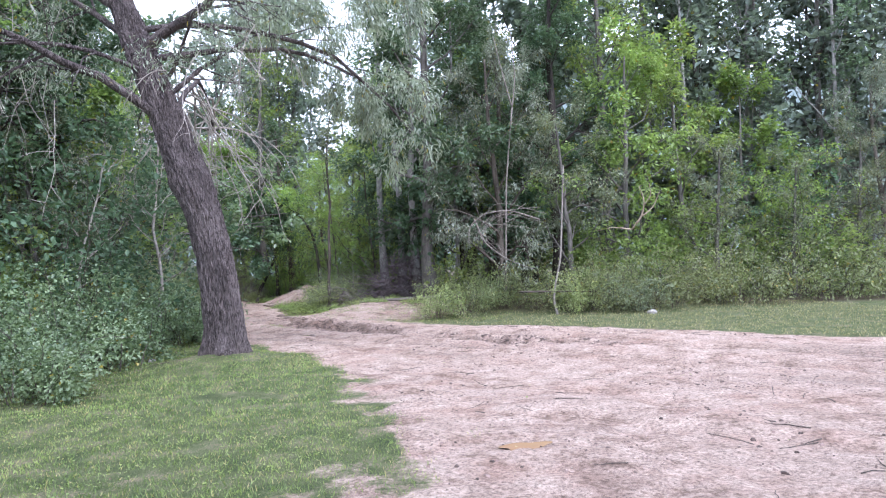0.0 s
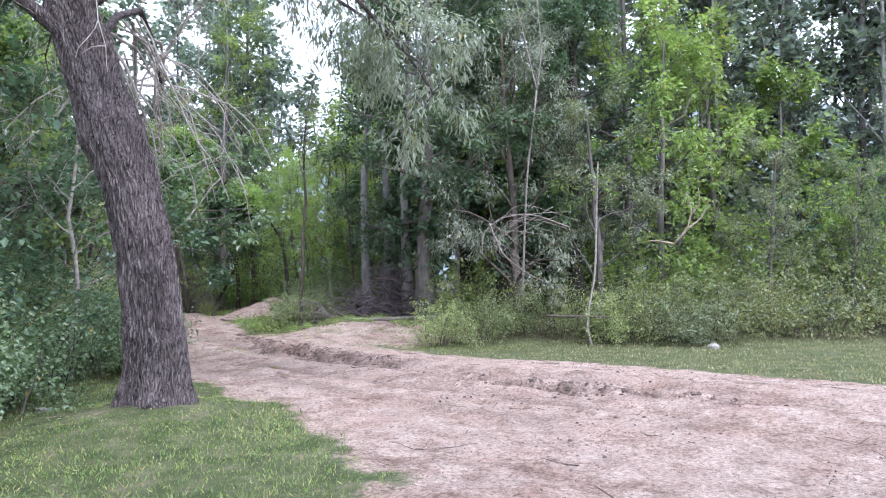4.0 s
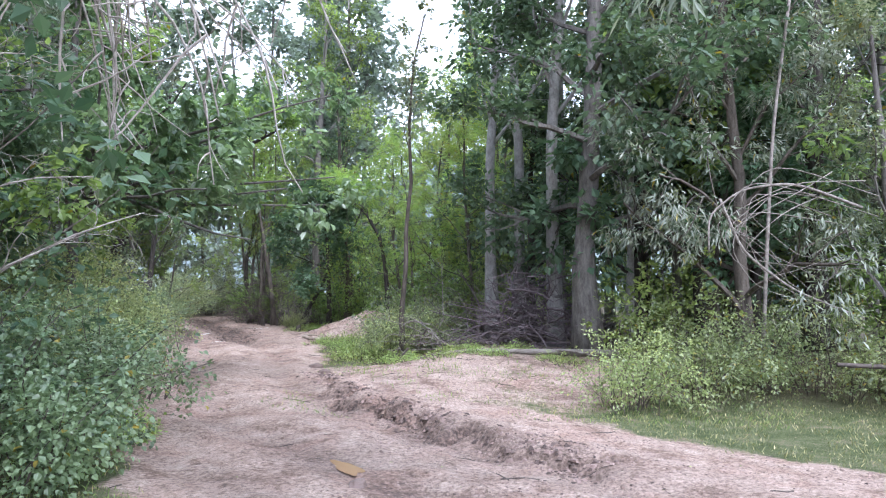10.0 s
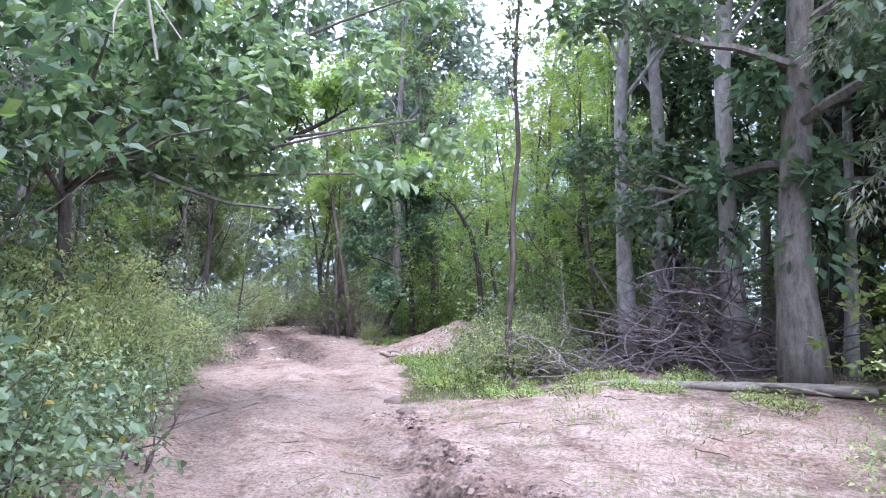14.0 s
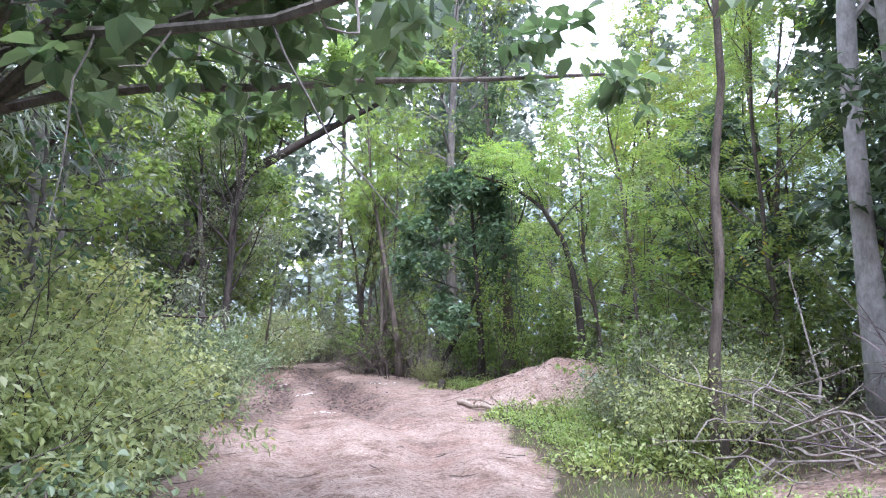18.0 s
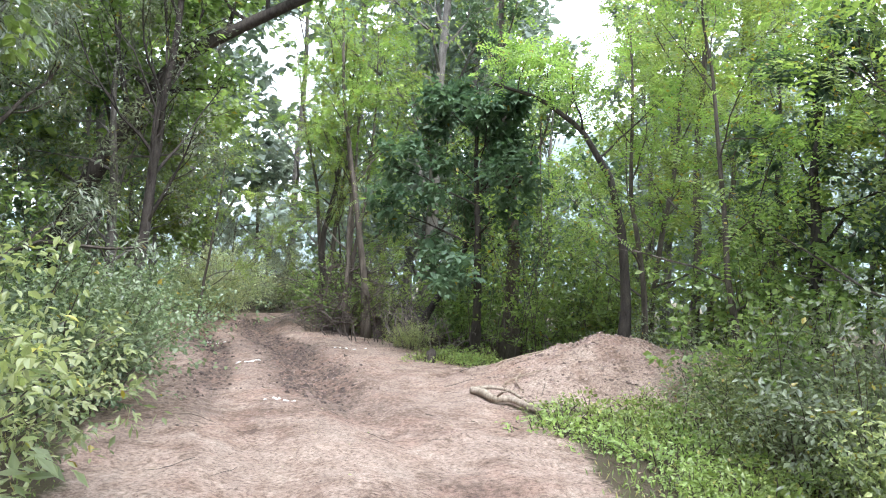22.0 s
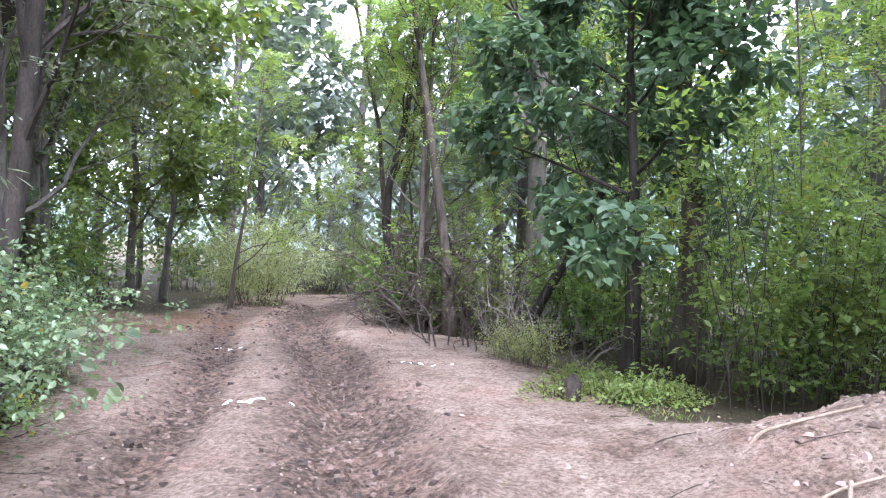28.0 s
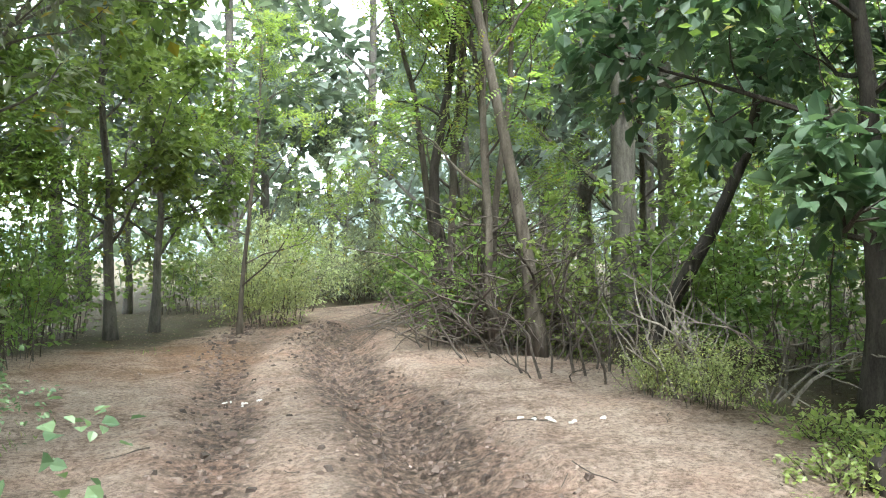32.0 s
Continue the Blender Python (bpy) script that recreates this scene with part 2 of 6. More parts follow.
TWIG_PALE = bark_material("bleached_twig", (0.2, 0.175, 0.155), (0.52, 0.47, 0.42), 12.0, 0.9, 0.3)
TWIG_DARK = bark_material("dark_twig", (0.04, 0.033, 0.03), (0.16, 0.13, 0.11), 12.0, 0.9, 0.3)
TWIG_BRUSH = bark_material("brushwood_twig", (0.055, 0.043, 0.046), (0.22, 0.178, 0.182), 12.0, 0.9, 0.3)
WOOD_PALE = bark_material("weathered_wood", (0.1, 0.085, 0.07), (0.36, 0.32, 0.28), 16.0, 0.08, 0.5, lying=True)
BRANCH_PALE = bark_material("bleached_branch", (0.16, 0.12, 0.09), (0.56, 0.48, 0.4), 18.0, 0.3, 0.8)
ROOT_PALE = bark_material("pale_root", (0.22, 0.16, 0.12), (0.48, 0.39, 0.31), 20.0, 0.2, 0.4)
STONE = plain_material("grey_stone", (0.14, 0.13, 0.115), (0.42, 0.39, 0.35), 9.0, 0.9, 0.9)
PAPER = plain_material("pale_scrap", (0.55, 0.53, 0.5), (0.85, 0.83, 0.8), 9.0, 0.7)
CLOD = plain_material("clay_clod", (0.07, 0.048, 0.04), (0.28, 0.2, 0.17), 8.0, 0.85, 0.8, each=True)
MUD_CLOD = plain_material("wet_clod", (0.05, 0.034, 0.028), (0.2, 0.142, 0.12), 8.0, 0.7, 0.8, each=True)
CRUMB = plain_material("dry_crumb", (0.14, 0.098, 0.083), (0.4, 0.3, 0.26), 8.0, 0.9, 0.6, each=True)
LITTER = plain_material("dry_leaf", (0.09, 0.06, 0.038), (0.36, 0.27, 0.18), 3.0, 0.8, 0.3, each=True)
CHIP = plain_material("pale_chip", (0.16, 0.125, 0.1), (0.42, 0.36, 0.31), 3.0, 0.8, 0.3, each=True)

# ---- tools for shapes ----


class Shape:
    """Collects points and faces in arrays and turns them into one mesh."""

    def __init__(self):
        self.v, self.q, self.t, self.n = [], [], [], 0

    def add(self, verts, quads=None, tris=None):
        verts = np.asarray(verts, float).reshape(-1, 3)
        if quads is not None and len(quads):
            self.q.append(np.asarray(quads, np.int64).reshape(-1, 4) + self.n)
        if tris is not None and len(tris):
            self.t.append(np.asarray(tris, np.int64).reshape(-1, 3) + self.n)
        self.v.append(verts)
        self.n += len(verts)
        return self

    def tube(self, points, radii, sides=6, ends=True):
        p = np.asarray(points, float)
        r = np.asarray(radii, float)
        d = np.gradient(p, axis=0)
        d /= np.linalg.norm(d, axis=1, keepdims=True) + 1e-9
        ref = np.array([1.0, 0.13, 0.0]) if abs(d[0][2]) > 0.8 else np.array([0.0, 0.0, 1.0])
        a = np.cross(d, ref)
        a /= np.linalg.norm(a, axis=1, keepdims=True) + 1e-9
        b = np.cross(d, a)
        ang = np.arange(sides) * 2 * np.pi / sides
        ring = p[:, None] + r[:, None, None] * (np.cos(ang)[None, :, None] * a[:, None] + np.sin(ang)[None, :, None] * b[:, None])
        m = len(p)
        i, j = np.meshgrid(np.arange(m - 1), np.arange(sides), indexing="ij")
        k = (j + 1) % sides
        quads = np.stack([i * sides + j, i * sides + k, (i + 1) * sides + k, (i + 1) * sides + j], -1).reshape(-1, 4)
        verts, tris = ring.reshape(-1, 3), None
        if ends:
            verts = np.concatenate([verts, p[:1], p[-1:]])
            s = np.arange(sides)
            e = (s + 1) % sides
            tris = np.concatenate([np.stack([s * 0 + m * sides, e, s], -1), np.stack([s * 0 + m * sides + 1, (m - 1) * sides + s, (m - 1) * sides + e], -1)])
        return self.add(verts, quads, tris)

    def leaves(self, base, way, up, length, width, fold=0.25, full=False):
        """A leaf at each base: it points along way, its face looks along up; folded along its rib."""
        base, way, up = (np.asarray(x, float).reshape(-1, 3) for x in (base, way, up))
        way = way / (np.linalg.norm(way, axis=1, keepdims=True) + 1e-9)
        side = np.cross(way, up)
        side /= np.linalg.norm(side, axis=1, keepdims=True) + 1e-9
        top = np.cross(side, way)
        length, width = np.broadcast_to(length, len(base))[:, None], np.broadcast_to(width, len(base))[:, None]
        n = len(base)
        if full:
            rise = fold * width * 0.5
            pts = [base, base + way * length * 0.3 + side * width * 0.46 + top * rise, base + way * length * 0.68 + side * width * 0.36 + top * rise * 0.7,
                   base + way * length - top * length * 0.1, base + way * length * 0.68 - side * width * 0.36 + top * rise * 0.7, base + way * length * 0.3 - side * width * 0.46 + top * rise]
            v = np.stack(pts, 1).reshape(-1, 3)
            o = np.arange(n)[:, None] * 6
            return self.add(v, np.concatenate([o + [0, 1, 2, 3], o + [0, 3, 4, 5]]))
        rise = fold * width * 0.5
        v = np.stack([base, base + way * length * 0.45 + side * width * 0.5 + top * rise, base + way * length, base + way * length * 0.45 - side * width * 0.5 + top * rise], 1).reshape(-1, 3)
        o = np.arange(n)[:, None] * 4
        return self.add(v, None, np.concatenate([o + [0, 1, 2], o + [0, 2, 3]]))

    def mesh(self, name, mat, smooth=False):
        me = bpy.data.meshes.new(name)
        v = np.concatenate(self.v)
        q = np.concatenate(self.q) if self.q else np.zeros((0, 4), np.int64)
        t = np.concatenate(self.t) if self.t else np.zeros((0, 3), np.int64)
        me.vertices.add(len(v))
        me.vertices.foreach_set("co", v.astype(np.float32).ravel())
        loops = np.concatenate([q.ravel(), t.ravel()]).astype(np.int32)
        starts = np.concatenate([np.arange(len(q)) * 4, len(q) * 4 + np.arange(len(t)) * 3]).astype(np.int32)
        me.loops.add(len(loops))
        me.loops.foreach_set("vertex_index", loops)
        me.polygons.add(len(starts))
        me.polygons.foreach_set("loop_start", starts)
        me.polygons.foreach_set("use_smooth", np.full(len(starts), smooth))
        me.update(calc_edges=True)
        me.materials.append(mat)
        return me


def part(name, shape, mat, parent, label="", smooth=False):
    """Links a shape as one mesh object under a thing or under a part."""
    ob = new(name, shape.mesh(name, mat, smooth))
    ob.parent = parent
    return tagged(ob, label)


def unit(a):
    a = np.asarray(a, float)
    return a / (np.linalg.norm(a, axis=-1, keepdims=True) + 1e-9)


def bend(rs, p, d, length, steps, wild, pull):
    """A crooked line from p along d; pull draws it up (plus) or down (minus)."""
    pts, d = [np.array(p, float)], unit(d)
    for _ in range(steps):
        d = unit(d + rs.normal(0, wild, 3) + np.array([0, 0, pull]))
        pts.append(pts[-1] + d * length / steps)
    return np.array(pts)


def off_way(rs, d, angle):
    """A way that leaves d by about that angle, to any side."""
    d = unit(d)
    x = unit(np.cross(d, rs.normal(0, 1, 3)))
    return unit(d * math.cos(angle) + x * math.sin(angle))


def sprout(rs, shape, line, radius, kids, ratio, angle, levels, wild, pull, twigs, first=0.3, sides=5, bare=False):
    """Branches that leave a line, level by level; the last ones are gathered in twigs."""
    length = np.linalg.norm(np.diff(line, axis=0), axis=1).sum()
    for k in range(kids[0]):
        f = first + (1 - first) * (k + rs.random()) / kids[0]
        at = f * (len(line) - 1)
        i = min(int(at), len(line) - 2)
        p = line[i] + (line[i + 1] - line[i]) * (at - i)
        d = off_way(rs, line[i + 1] - line[i], angle * rs.uniform(0.7, 1.25))
        size = length * ratio * rs.uniform(0.65, 1.2) * (1.15 - 0.5 * f)
        sub = bend(rs, p, d, size, 5, wild, pull)
        r = max(radius * (1 - 0.65 * f) * 0.55, 0.003)
        if levels > 1 or bare:
            shape.tube(sub, np.linspace(r, r * 0.3, 6), max(3, sides - 1), ends=False)
        if levels > 1:
            sprout(rs, shape, sub, r, kids[1:], ratio, angle, levels - 1, wild, pull, twigs, 0.25, sides - 1, bare)
        else:
            twigs.append(sub)


def leaf_cloud(rs, twigs, each, spread, droop, up=1.0, bunch=5):
    """Bases, ways and faces of leaves, in bunches along twigs with gaps between them."""
    lines = np.array([t[[0, 2, 3, 4, 5]] for t in twigs])
    knots = max(1, round(each / bunch))
    which = np.repeat(np.arange(len(lines)), knots)
    f = rs.random(len(which)) ** 0.75 * 3.999
    i = f.astype(int)
    g = (f - i)[:, None]
    a, b = lines[which, i], lines[which, i + 1]
    knot = a + (b - a) * g + rs.normal(0, spread * 0.6, (len(which), 3))
    count = max(1, round(each / knots))
    knot, along_twig = np.repeat(knot, count, 0), np.repeat(unit(b - a), count, 0)
    lean = np.repeat(rs.normal(0, 0.3, (len(which), 3)), count, 0)
    off = rs.normal(0, 1, (len(knot), 3)) * [1, 1, 0.55]
    base = knot + off * spread * 0.36
    way = unit(off) * 0.9 + along_twig * 0.5 + rs.normal(0, 0.3, off.shape) + np.array([0, 0, -droop])
    face = lean + unit(off) * [0.3, 0.3, 0] + rs.normal(0, 0.26, off.shape) + np.array([0, 0, up])
    return base, way, face


def put_leaves(rs, shape, base, way, face, size, ratio, full=False):
    length = size * rs.uniform(0.65, 1.25, len(base))
    shape.leaves(base, way, face, length, length * ratio, 0.3, full)


def put_fronds(rs, shape, base, way, face, size, pairs=5):
    """Feathered leaves: small leaflets in two rows along a stalk."""
    way = unit(way)
    side = unit(np.cross(way, face))
    top = np.cross(side, way)
    length = size * rs.uniform(0.7, 1.2, len(base))[:, None]
    for k in range(pairs):
        f = 0.25 + 0.75 * k / (pairs - 1)
        p = base + way * length * f - top * length * 0.18 * f * f
        for s in (-1, 1):
            shape.leaves(p, side * s + way * 0.35 - top * 0.12, top + side * s * 0.2, length[:, 0] * 0.24, length[:, 0] * 0.12, 0.2)


def trunk_line(rs, height, lean, wild=0.05, steps=9):
    """A trunk's line from the ground: lean is how far its top stands off."""
    f = np.linspace(0, 1, steps)[:, None]
    wob = np.cumsum(rs.normal(0, wild, (steps, 3)), 0) * [1, 1, 0]
    wob -= wob[0]
    return f * [0, 0, height] + f**1.4 * [lean[0], lean[1], 0] + wob


def tree(name, label, category, seed, height, radius, bark, leaf, lean=(0, 0), limbs=9, first=0.35, angle=0.9, spread_len=0.3, kids=(5, 4), each=26,
         size=0.1, ratio=0.6, droop=0.3, wild=0.16, pull=0.04, scatter=0.08, frond=0, full=False, wob=0.05, line=None, sides=10, taper=0.25, group="", reach=1.25, extra=(), clear=0.0):
    """A tree: a tapered trunk, limbs that branch, and a crown of single leaves."""
    rs = np.random.default_rng(seed)
    top = new(name)
    tagged(top, label, category, group)
    line = trunk_line(rs, height, lean, wob) if line is None else np.array(line, float)
    stem = Shape()
    f = np.linspace(0, 1, len(line))
    radii = radius * (1 - (1 - taper) * f) * (1 + 0.5 * np.exp(-f * height / 0.25))
    fine = np.linspace(0, len(line) - 1, 3 * len(line))
    smooth_line = np.stack([np.interp(fine, np.arange(len(line)), line[:, k]) for k in range(3)], 1)
    smooth_line[0, 2] -= 0.15
    stem.tube(smooth_line, np.interp(fine, np.arange(len(line)), radii) * (1 + rs.normal(0, 0.03, len(fine))), sides)
    part("trunk", stem, bark, top, smooth=True)
    twigs, fork = [], Shape()
    for k in range(limbs):
        h = first + (1 - first) * (k + rs.random() * 0.7) / limbs
        h = min(h, 0.98)
        at = h * (len(line) - 1)
        i = min(int(at), len(line) - 2)
        p = line[i] + (line[i + 1] - line[i]) * (at - i)
        turn = k * 2.4 + rs.uniform(-0.5, 0.5)
        tilt = angle * rs.uniform(0.75, 1.2) * (1.1 - 0.5 * h)
        d = np.array([math.cos(turn) * math.sin(tilt), math.sin(turn) * math.sin(tilt), math.cos(tilt)])
        size_l = height * spread_len * rs.uniform(0.7, 1.2) * (reach - 0.7 * h)
        limb_line = bend(rs, p, d, size_l, 6, wild, pull)
        r = np.interp(at, np.arange(len(line)), radii) * 0.42
        limb = Shape()
        limb.tube(limb_line, np.linspace(r, r * 0.25, 7), 5, ends=False)
        sprout(rs, fork, limb_line, r, kids, 0.42, 0.75, len(kids), wild, pull, twigs, sides=4, bare=not each)
        part("limb", limb, bark, top)
    for h, d, size_l in extra:
        at = h * (len(line) - 1)
        i = int(at)
        p = line[i] + (line[i + 1] - line[i]) * (at - i)
        way = bend(rs, p, d, size_l, 6, 0.07, -0.02)
        limb = Shape()
        limb.tube(way, np.linspace(radius * 0.4, radius * 0.1, 7), 6, ends=False)
        sprout(rs, fork, way, radius * 0.16, kids, 0.25, 0.7, len(kids), wild, 0.05, twigs, 0.25)
        part("limb", limb, bark, top)
    tagged(part("branching", fork, bark, top), kind="stuff")
    if not each:
        return top
    crown = Shape()
    base, way, face = leaf_cloud(rs, twigs, each, scatter, droop)
    if clear:
        free = (base[:, 2] > clear) | (base[:, 0] < 1.4)
        base, way, face = base[free], way[free], face[free]
    if frond:
        put_fronds(rs, crown, base, way, face, size, frond)
    else:
        put_leaves(rs, crown, base, way, face, size, ratio, full)
    part("crown", crown, leaf, top)
    return top


def shrub(name, label, category, seed, wide, high, canes, leaf, bark, each=60, size=0.07, ratio=0.62, arch=-0.14, full=False, group="", scatter=0.09, twigged=4, droop=0.25):
    """A shrub or thicket: canes that rise from the ground and arch over, with side twigs full of leaves."""
    rs = np.random.default_rng(seed)
    top = new(name)
    tagged(top, label, category, group)
    stems, twigs = Shape(), []
    for k in range(canes):
        a, d = rs.uniform(0, 2 * math.pi), rs.random() ** 0.6
        foot = np.array([math.cos(a) * wide[0] * d * 0.75, math.sin(a) * wide[1] * d * 0.75, -0.08])
        out = np.array([math.cos(a) * wide[0], math.sin(a) * wide[1], 0]) * (0.25 + 0.5 * d)
        size_l = high * rs.uniform(0.75, 1.35) * (1.15 - 0.35 * d)
        line = bend(rs, foot, unit(out * 0.5 + np.array([0, 0, high])), size_l, 7, 0.13, arch * 0.6)
        r = rs.uniform(0.006, 0.014)
        stems.tube(line, np.linspace(r, r * 0.35, 8), 3, ends=False)
        sprout(rs, stems, line, r, (twigged,), 0.4, 0.9, 1, 0.2, arch, twigs, 0.15)
        twigs.append(line[[1, 2, 3, 4, 6, 7]])
    tagged(part("cane", stems, bark, top), kind="stuff")
    crown = Shape()
    base, way, face = leaf_cloud(rs, twigs, each, scatter, droop)
    keep = base[:, 2] > 0.02
    put_leaves(rs, crown, base[keep], way[keep], face[keep], size, ratio, full)
    tagged(part("foliage", crown, leaf, top), kind="stuff")
    return top


def stand(ob, x, y, turn=0.0, scale=1.0, sink=0.0, tall=1.0):
    """Moves a thing onto the ground."""
    ob.matrix_basis = Matrix.Translation((x, y, height_at(x, y) - sink)) @ Matrix.Rotation(radians(turn), 4, "Z") @ Matrix.Diagonal((scale, scale, scale * tall, 1))
    return ob


def again(ob, x, y, turn=0.0, scale=1.0, sink=0.0, tall=1.0):
    """A copy of a thing elsewhere on the ground."""
    m = Matrix.Translation((x, y, height_at(x, y) - sink)) @ Matrix.Rotation(radians(turn), 4, "Z")
    o = copy_thing(ob, m)
    o.matrix_basis = m @ Matrix.Diagonal((scale, scale, scale * tall, 1))
    return o

# ---- the lie of the land ----
TRACK = np.array([(9.0, 9.0), (4.0, 13.0), (0.5, 16.3), (-2.8, 19.2), (-5.2, 21.5), (-7.4, 25.0), (-9.2, 29.5), (-10.9, 33.3), (-12.6, 37.0), (-14.6, 40.5), (-17.9, 45.0), (-19.5, 48.5), (-20.0, 52.0), (-19.0, 56.0), (-15.0, 62.0)])
SCARP = np.array([(4.4, 13.9), (2.8, 14.5), (1.65, 15.15), (0.8, 16.0), (-0.05, 16.9), (-0.8, 18.2), (-1.7, 19.6), (-2.6, 20.6), (-3.6, 21.6), (-4.4, 22.6), (-5.2, 24.2), (-6.1, 26.0), (-6.8, 28.0)])
LAWN_Y = [-5, 3.0, 5.8, 7.2, 9.6, 12.3, 14.0, 15.5, 17.6, 18.5, 21.0]
LAWN_X = [-0.2, -0.2, -0.1, 0.1, -0.6, -1.7, -2.5, -3.5, -4.9, -5.2, -6.8]
MEADOW_X = [-3.0, -1.5, 0.2, 1.7, 3.2, 5.6, 7.4, 12.0, 20.0]
MEADOW_Y = [24.0, 22.0, 20.0, 18.0, 16.2, 14.6, 13.0, 11.0, 8.0]
MOUND = (-7.4, 36.5, 0.95)
WILLOW = (-4.0, 13.9)


def along(line, x, y):
    """Distance to the left of a line of points, and the length along it."""
    x, y = np.atleast_1d(np.asarray(x, float)), np.atleast_1d(np.asarray(y, float))
    best, off, far = np.full(x.shape, 1e9), np.zeros(x.shape), np.zeros(x.shape)
    run = 0.0
    for (ax, ay), (bx, by) in zip(line[:-1], line[1:]):
        dx, dy = bx - ax, by - ay
        size = math.hypot(dx, dy)
        f = np.clip(((x - ax) * dx + (y - ay) * dy) / size**2, 0, 1)
        d = np.hypot(x - ax - f * dx, y - ay - f * dy)
        side = np.sign(dx * (y - ay) - dy * (x - ax))
        nearer = d < best
        best = np.where(nearer, d, best)
        off = np.where(nearer, d * np.where(side == 0, 1, side), off)
        far = np.where(nearer, run + f * size, far)
        run += size
    return off, far


def step(a, b, v):
    f = np.clip((v - a) / (b - a), 0, 1)
    return f * f * (3 - 2 * f)


def lattice(ix, iy, seed):
    h = np.sin(ix * 127.1 + iy * 311.7 + seed * 74.7) * 43758.5453
    return h - np.floor(h)


def rough(x, y, scale, seed, octaves=3):
    """Smooth value noise between -1 and 1."""
    total, gain = 0.0, 1.0
    norm = 0.0
    for o in range(octaves):
        u, v = x * scale, y * scale
        ix, iy = np.floor(u), np.floor(v)
        fx, fy = u - ix, v - iy
        fx, fy = fx * fx * (3 - 2 * fx), fy * fy * (3 - 2 * fy)
        a, b = lattice(ix, iy, seed + o), lattice(ix + 1, iy, seed + o)
        c, d = lattice(ix, iy + 1, seed + o), lattice(ix + 1, iy + 1, seed + o)
        total = total + gain * ((a + (b - a) * fx) * (1 - fy) + (c + (d - c) * fx) * fy)
        norm += gain
        gain *= 0.5
        scale *= 2.1
    return total / norm * 2 - 1


def lay(x, y):
    """Height, share of bare soil, share of muddy or shade-darkened soil and share of dry needles of the ground at x, y.
    """
    x, y = np.atleast_1d(np.asarray(x, float)), np.atleast_1d(np.asarray(y, float))
    off, far = along(TRACK, x, y)
    gul, gfar = along(SCARP, x, y)
    wob = rough(x, y, 0.9, 5) * 0.35
    lawn = np.interp(y, LAWN_Y, LAWN_X) + wob * 1.3 + 0.35 * rough(x, y, 2.6, 6)
    meadow = np.interp(x, MEADOW_X, MEADOW_Y) + wob * 1.6 + 0.7 * rough(x, y, 1.7, 7)
    plaza = step(-1.0, 0.6, x - lawn + 0.75 * rough(x, y, 1.7, 8)) * step(-0.9, 0.8, meadow - y) * step(26, 20, y)
    half = np.interp(far, [0, 12, 18, 24, 28, 33, 37, 41, 46, 60], [3.0, 3.0, 2.3, 1.75, 2.1, 2.6, 3.0, 3.1, 2.5, 1.7])
    band = step(0.35, -0.35, np.abs(off) - half - wob * 0.7)
    bank = step(3.4, 1.8, np.hypot((x + 3.2) * 0.62, (y - 25.2) * 0.75)) * step(0.2, 0.8, 1.3 - wob * 2)
    mx, my = x - MOUND[0], y - MOUND[1]
    ca, sa = math.cos(-0.15), math.sin(-0.15)
    u, v = mx * ca + my * sa, -mx * sa + my * ca
    m = np.maximum(np.exp(-((u / 1.6) ** 2) - (v / 1.25) ** 2), 0.9 * np.exp(-(((u - 1.5) / 1.9) ** 2) - ((v - 0.2) / 1.1) ** 2))
    spill = step(2.6, 1.5, np.hypot(u * 0.75, v))
    yard = np.exp(-((np.hypot((x + 18.2), (y - 41.2)) / 3.6) ** 4))
    dirt = np.maximum.reduce([plaza, band, bank * 0.62, spill, yard * 0.9])
    dirt = np.clip(dirt + rough(x, y, 2.3, 31) * 0.25 * (dirt > 0.05), 0, 1)
    # ruts of the wheels, the washed-out gully, banks and the mound
    z = 0.05 * rough(x, y, 0.25, 11) + 0.03 * rough(x, y, 1.5, 12) * (0.4 + dirt)
    lumps = np.clip(rough(x, y, 0.45, 15) + 0.35, 0, 1)
    z += dirt * (0.022 * rough(x, y, 4.2, 16, 2) * (0.35 + lumps) + 0.014 * np.clip(rough(off * 1.8, far * 0.35, 1.6, 17) - 0.1, -0.6, 0.6))
    z += dirt * (0.016 * rough(x, y, 5.5, 18, 1) + 0.012 * np.abs(rough(x, y, 3.1, 19, 2)))
    late = step(29, 36, far)
    swing = np.interp(far, [43, 47], [0, -0.7])
    for at, deep, wide in ((0.75, 0.05, 0.32), (-0.8, 0.07, 0.34)):
        d = off - at - (0.85 + swing) * late - 0.12 * rough(far, far * 0, 0.35, 40)
        z -= deep * (1 + 1.1 * late * (at < 0)) * np.exp(-((d / wide) ** 2)) * band
        z += 0.035 * np.exp(-(((np.abs(d) - wide * 1.7) / 0.2) ** 2)) * band
    churn = np.exp(-np.abs((off - 0.02 - swing) / 0.6) ** 3) * late * band + 0.6 * np.exp(-np.abs((off - 1.62 - swing) / 0.3) ** 3) * late * band
    z += churn * 0.075 * rough(x, y, 5.0, 50, 2) - 0.04 * churn
    z += plaza * 0.03 * rough(off * 1.1 + 0.4 * rough(x, y, 0.5, 22), far * 0.2, 1.5, 21)
    drop = np.interp(gfar, [0, 1.5, 4, 6, 7.5, 9.5, 12, 15, 17], [0, 0.06, 0.08, 0.035, 0.05, 0.12, 0.13, 0.06, 0])
    live = np.clip(drop / 0.1, 0, 1)
    gd = gul + 0.42 * rough(x, y, 1.3, 61) + 0.2 * rough(x, y, 4.2, 65, 2)
    z += drop * step(0.07, -0.07, gd) * step(-2.6, -0.2, gd)
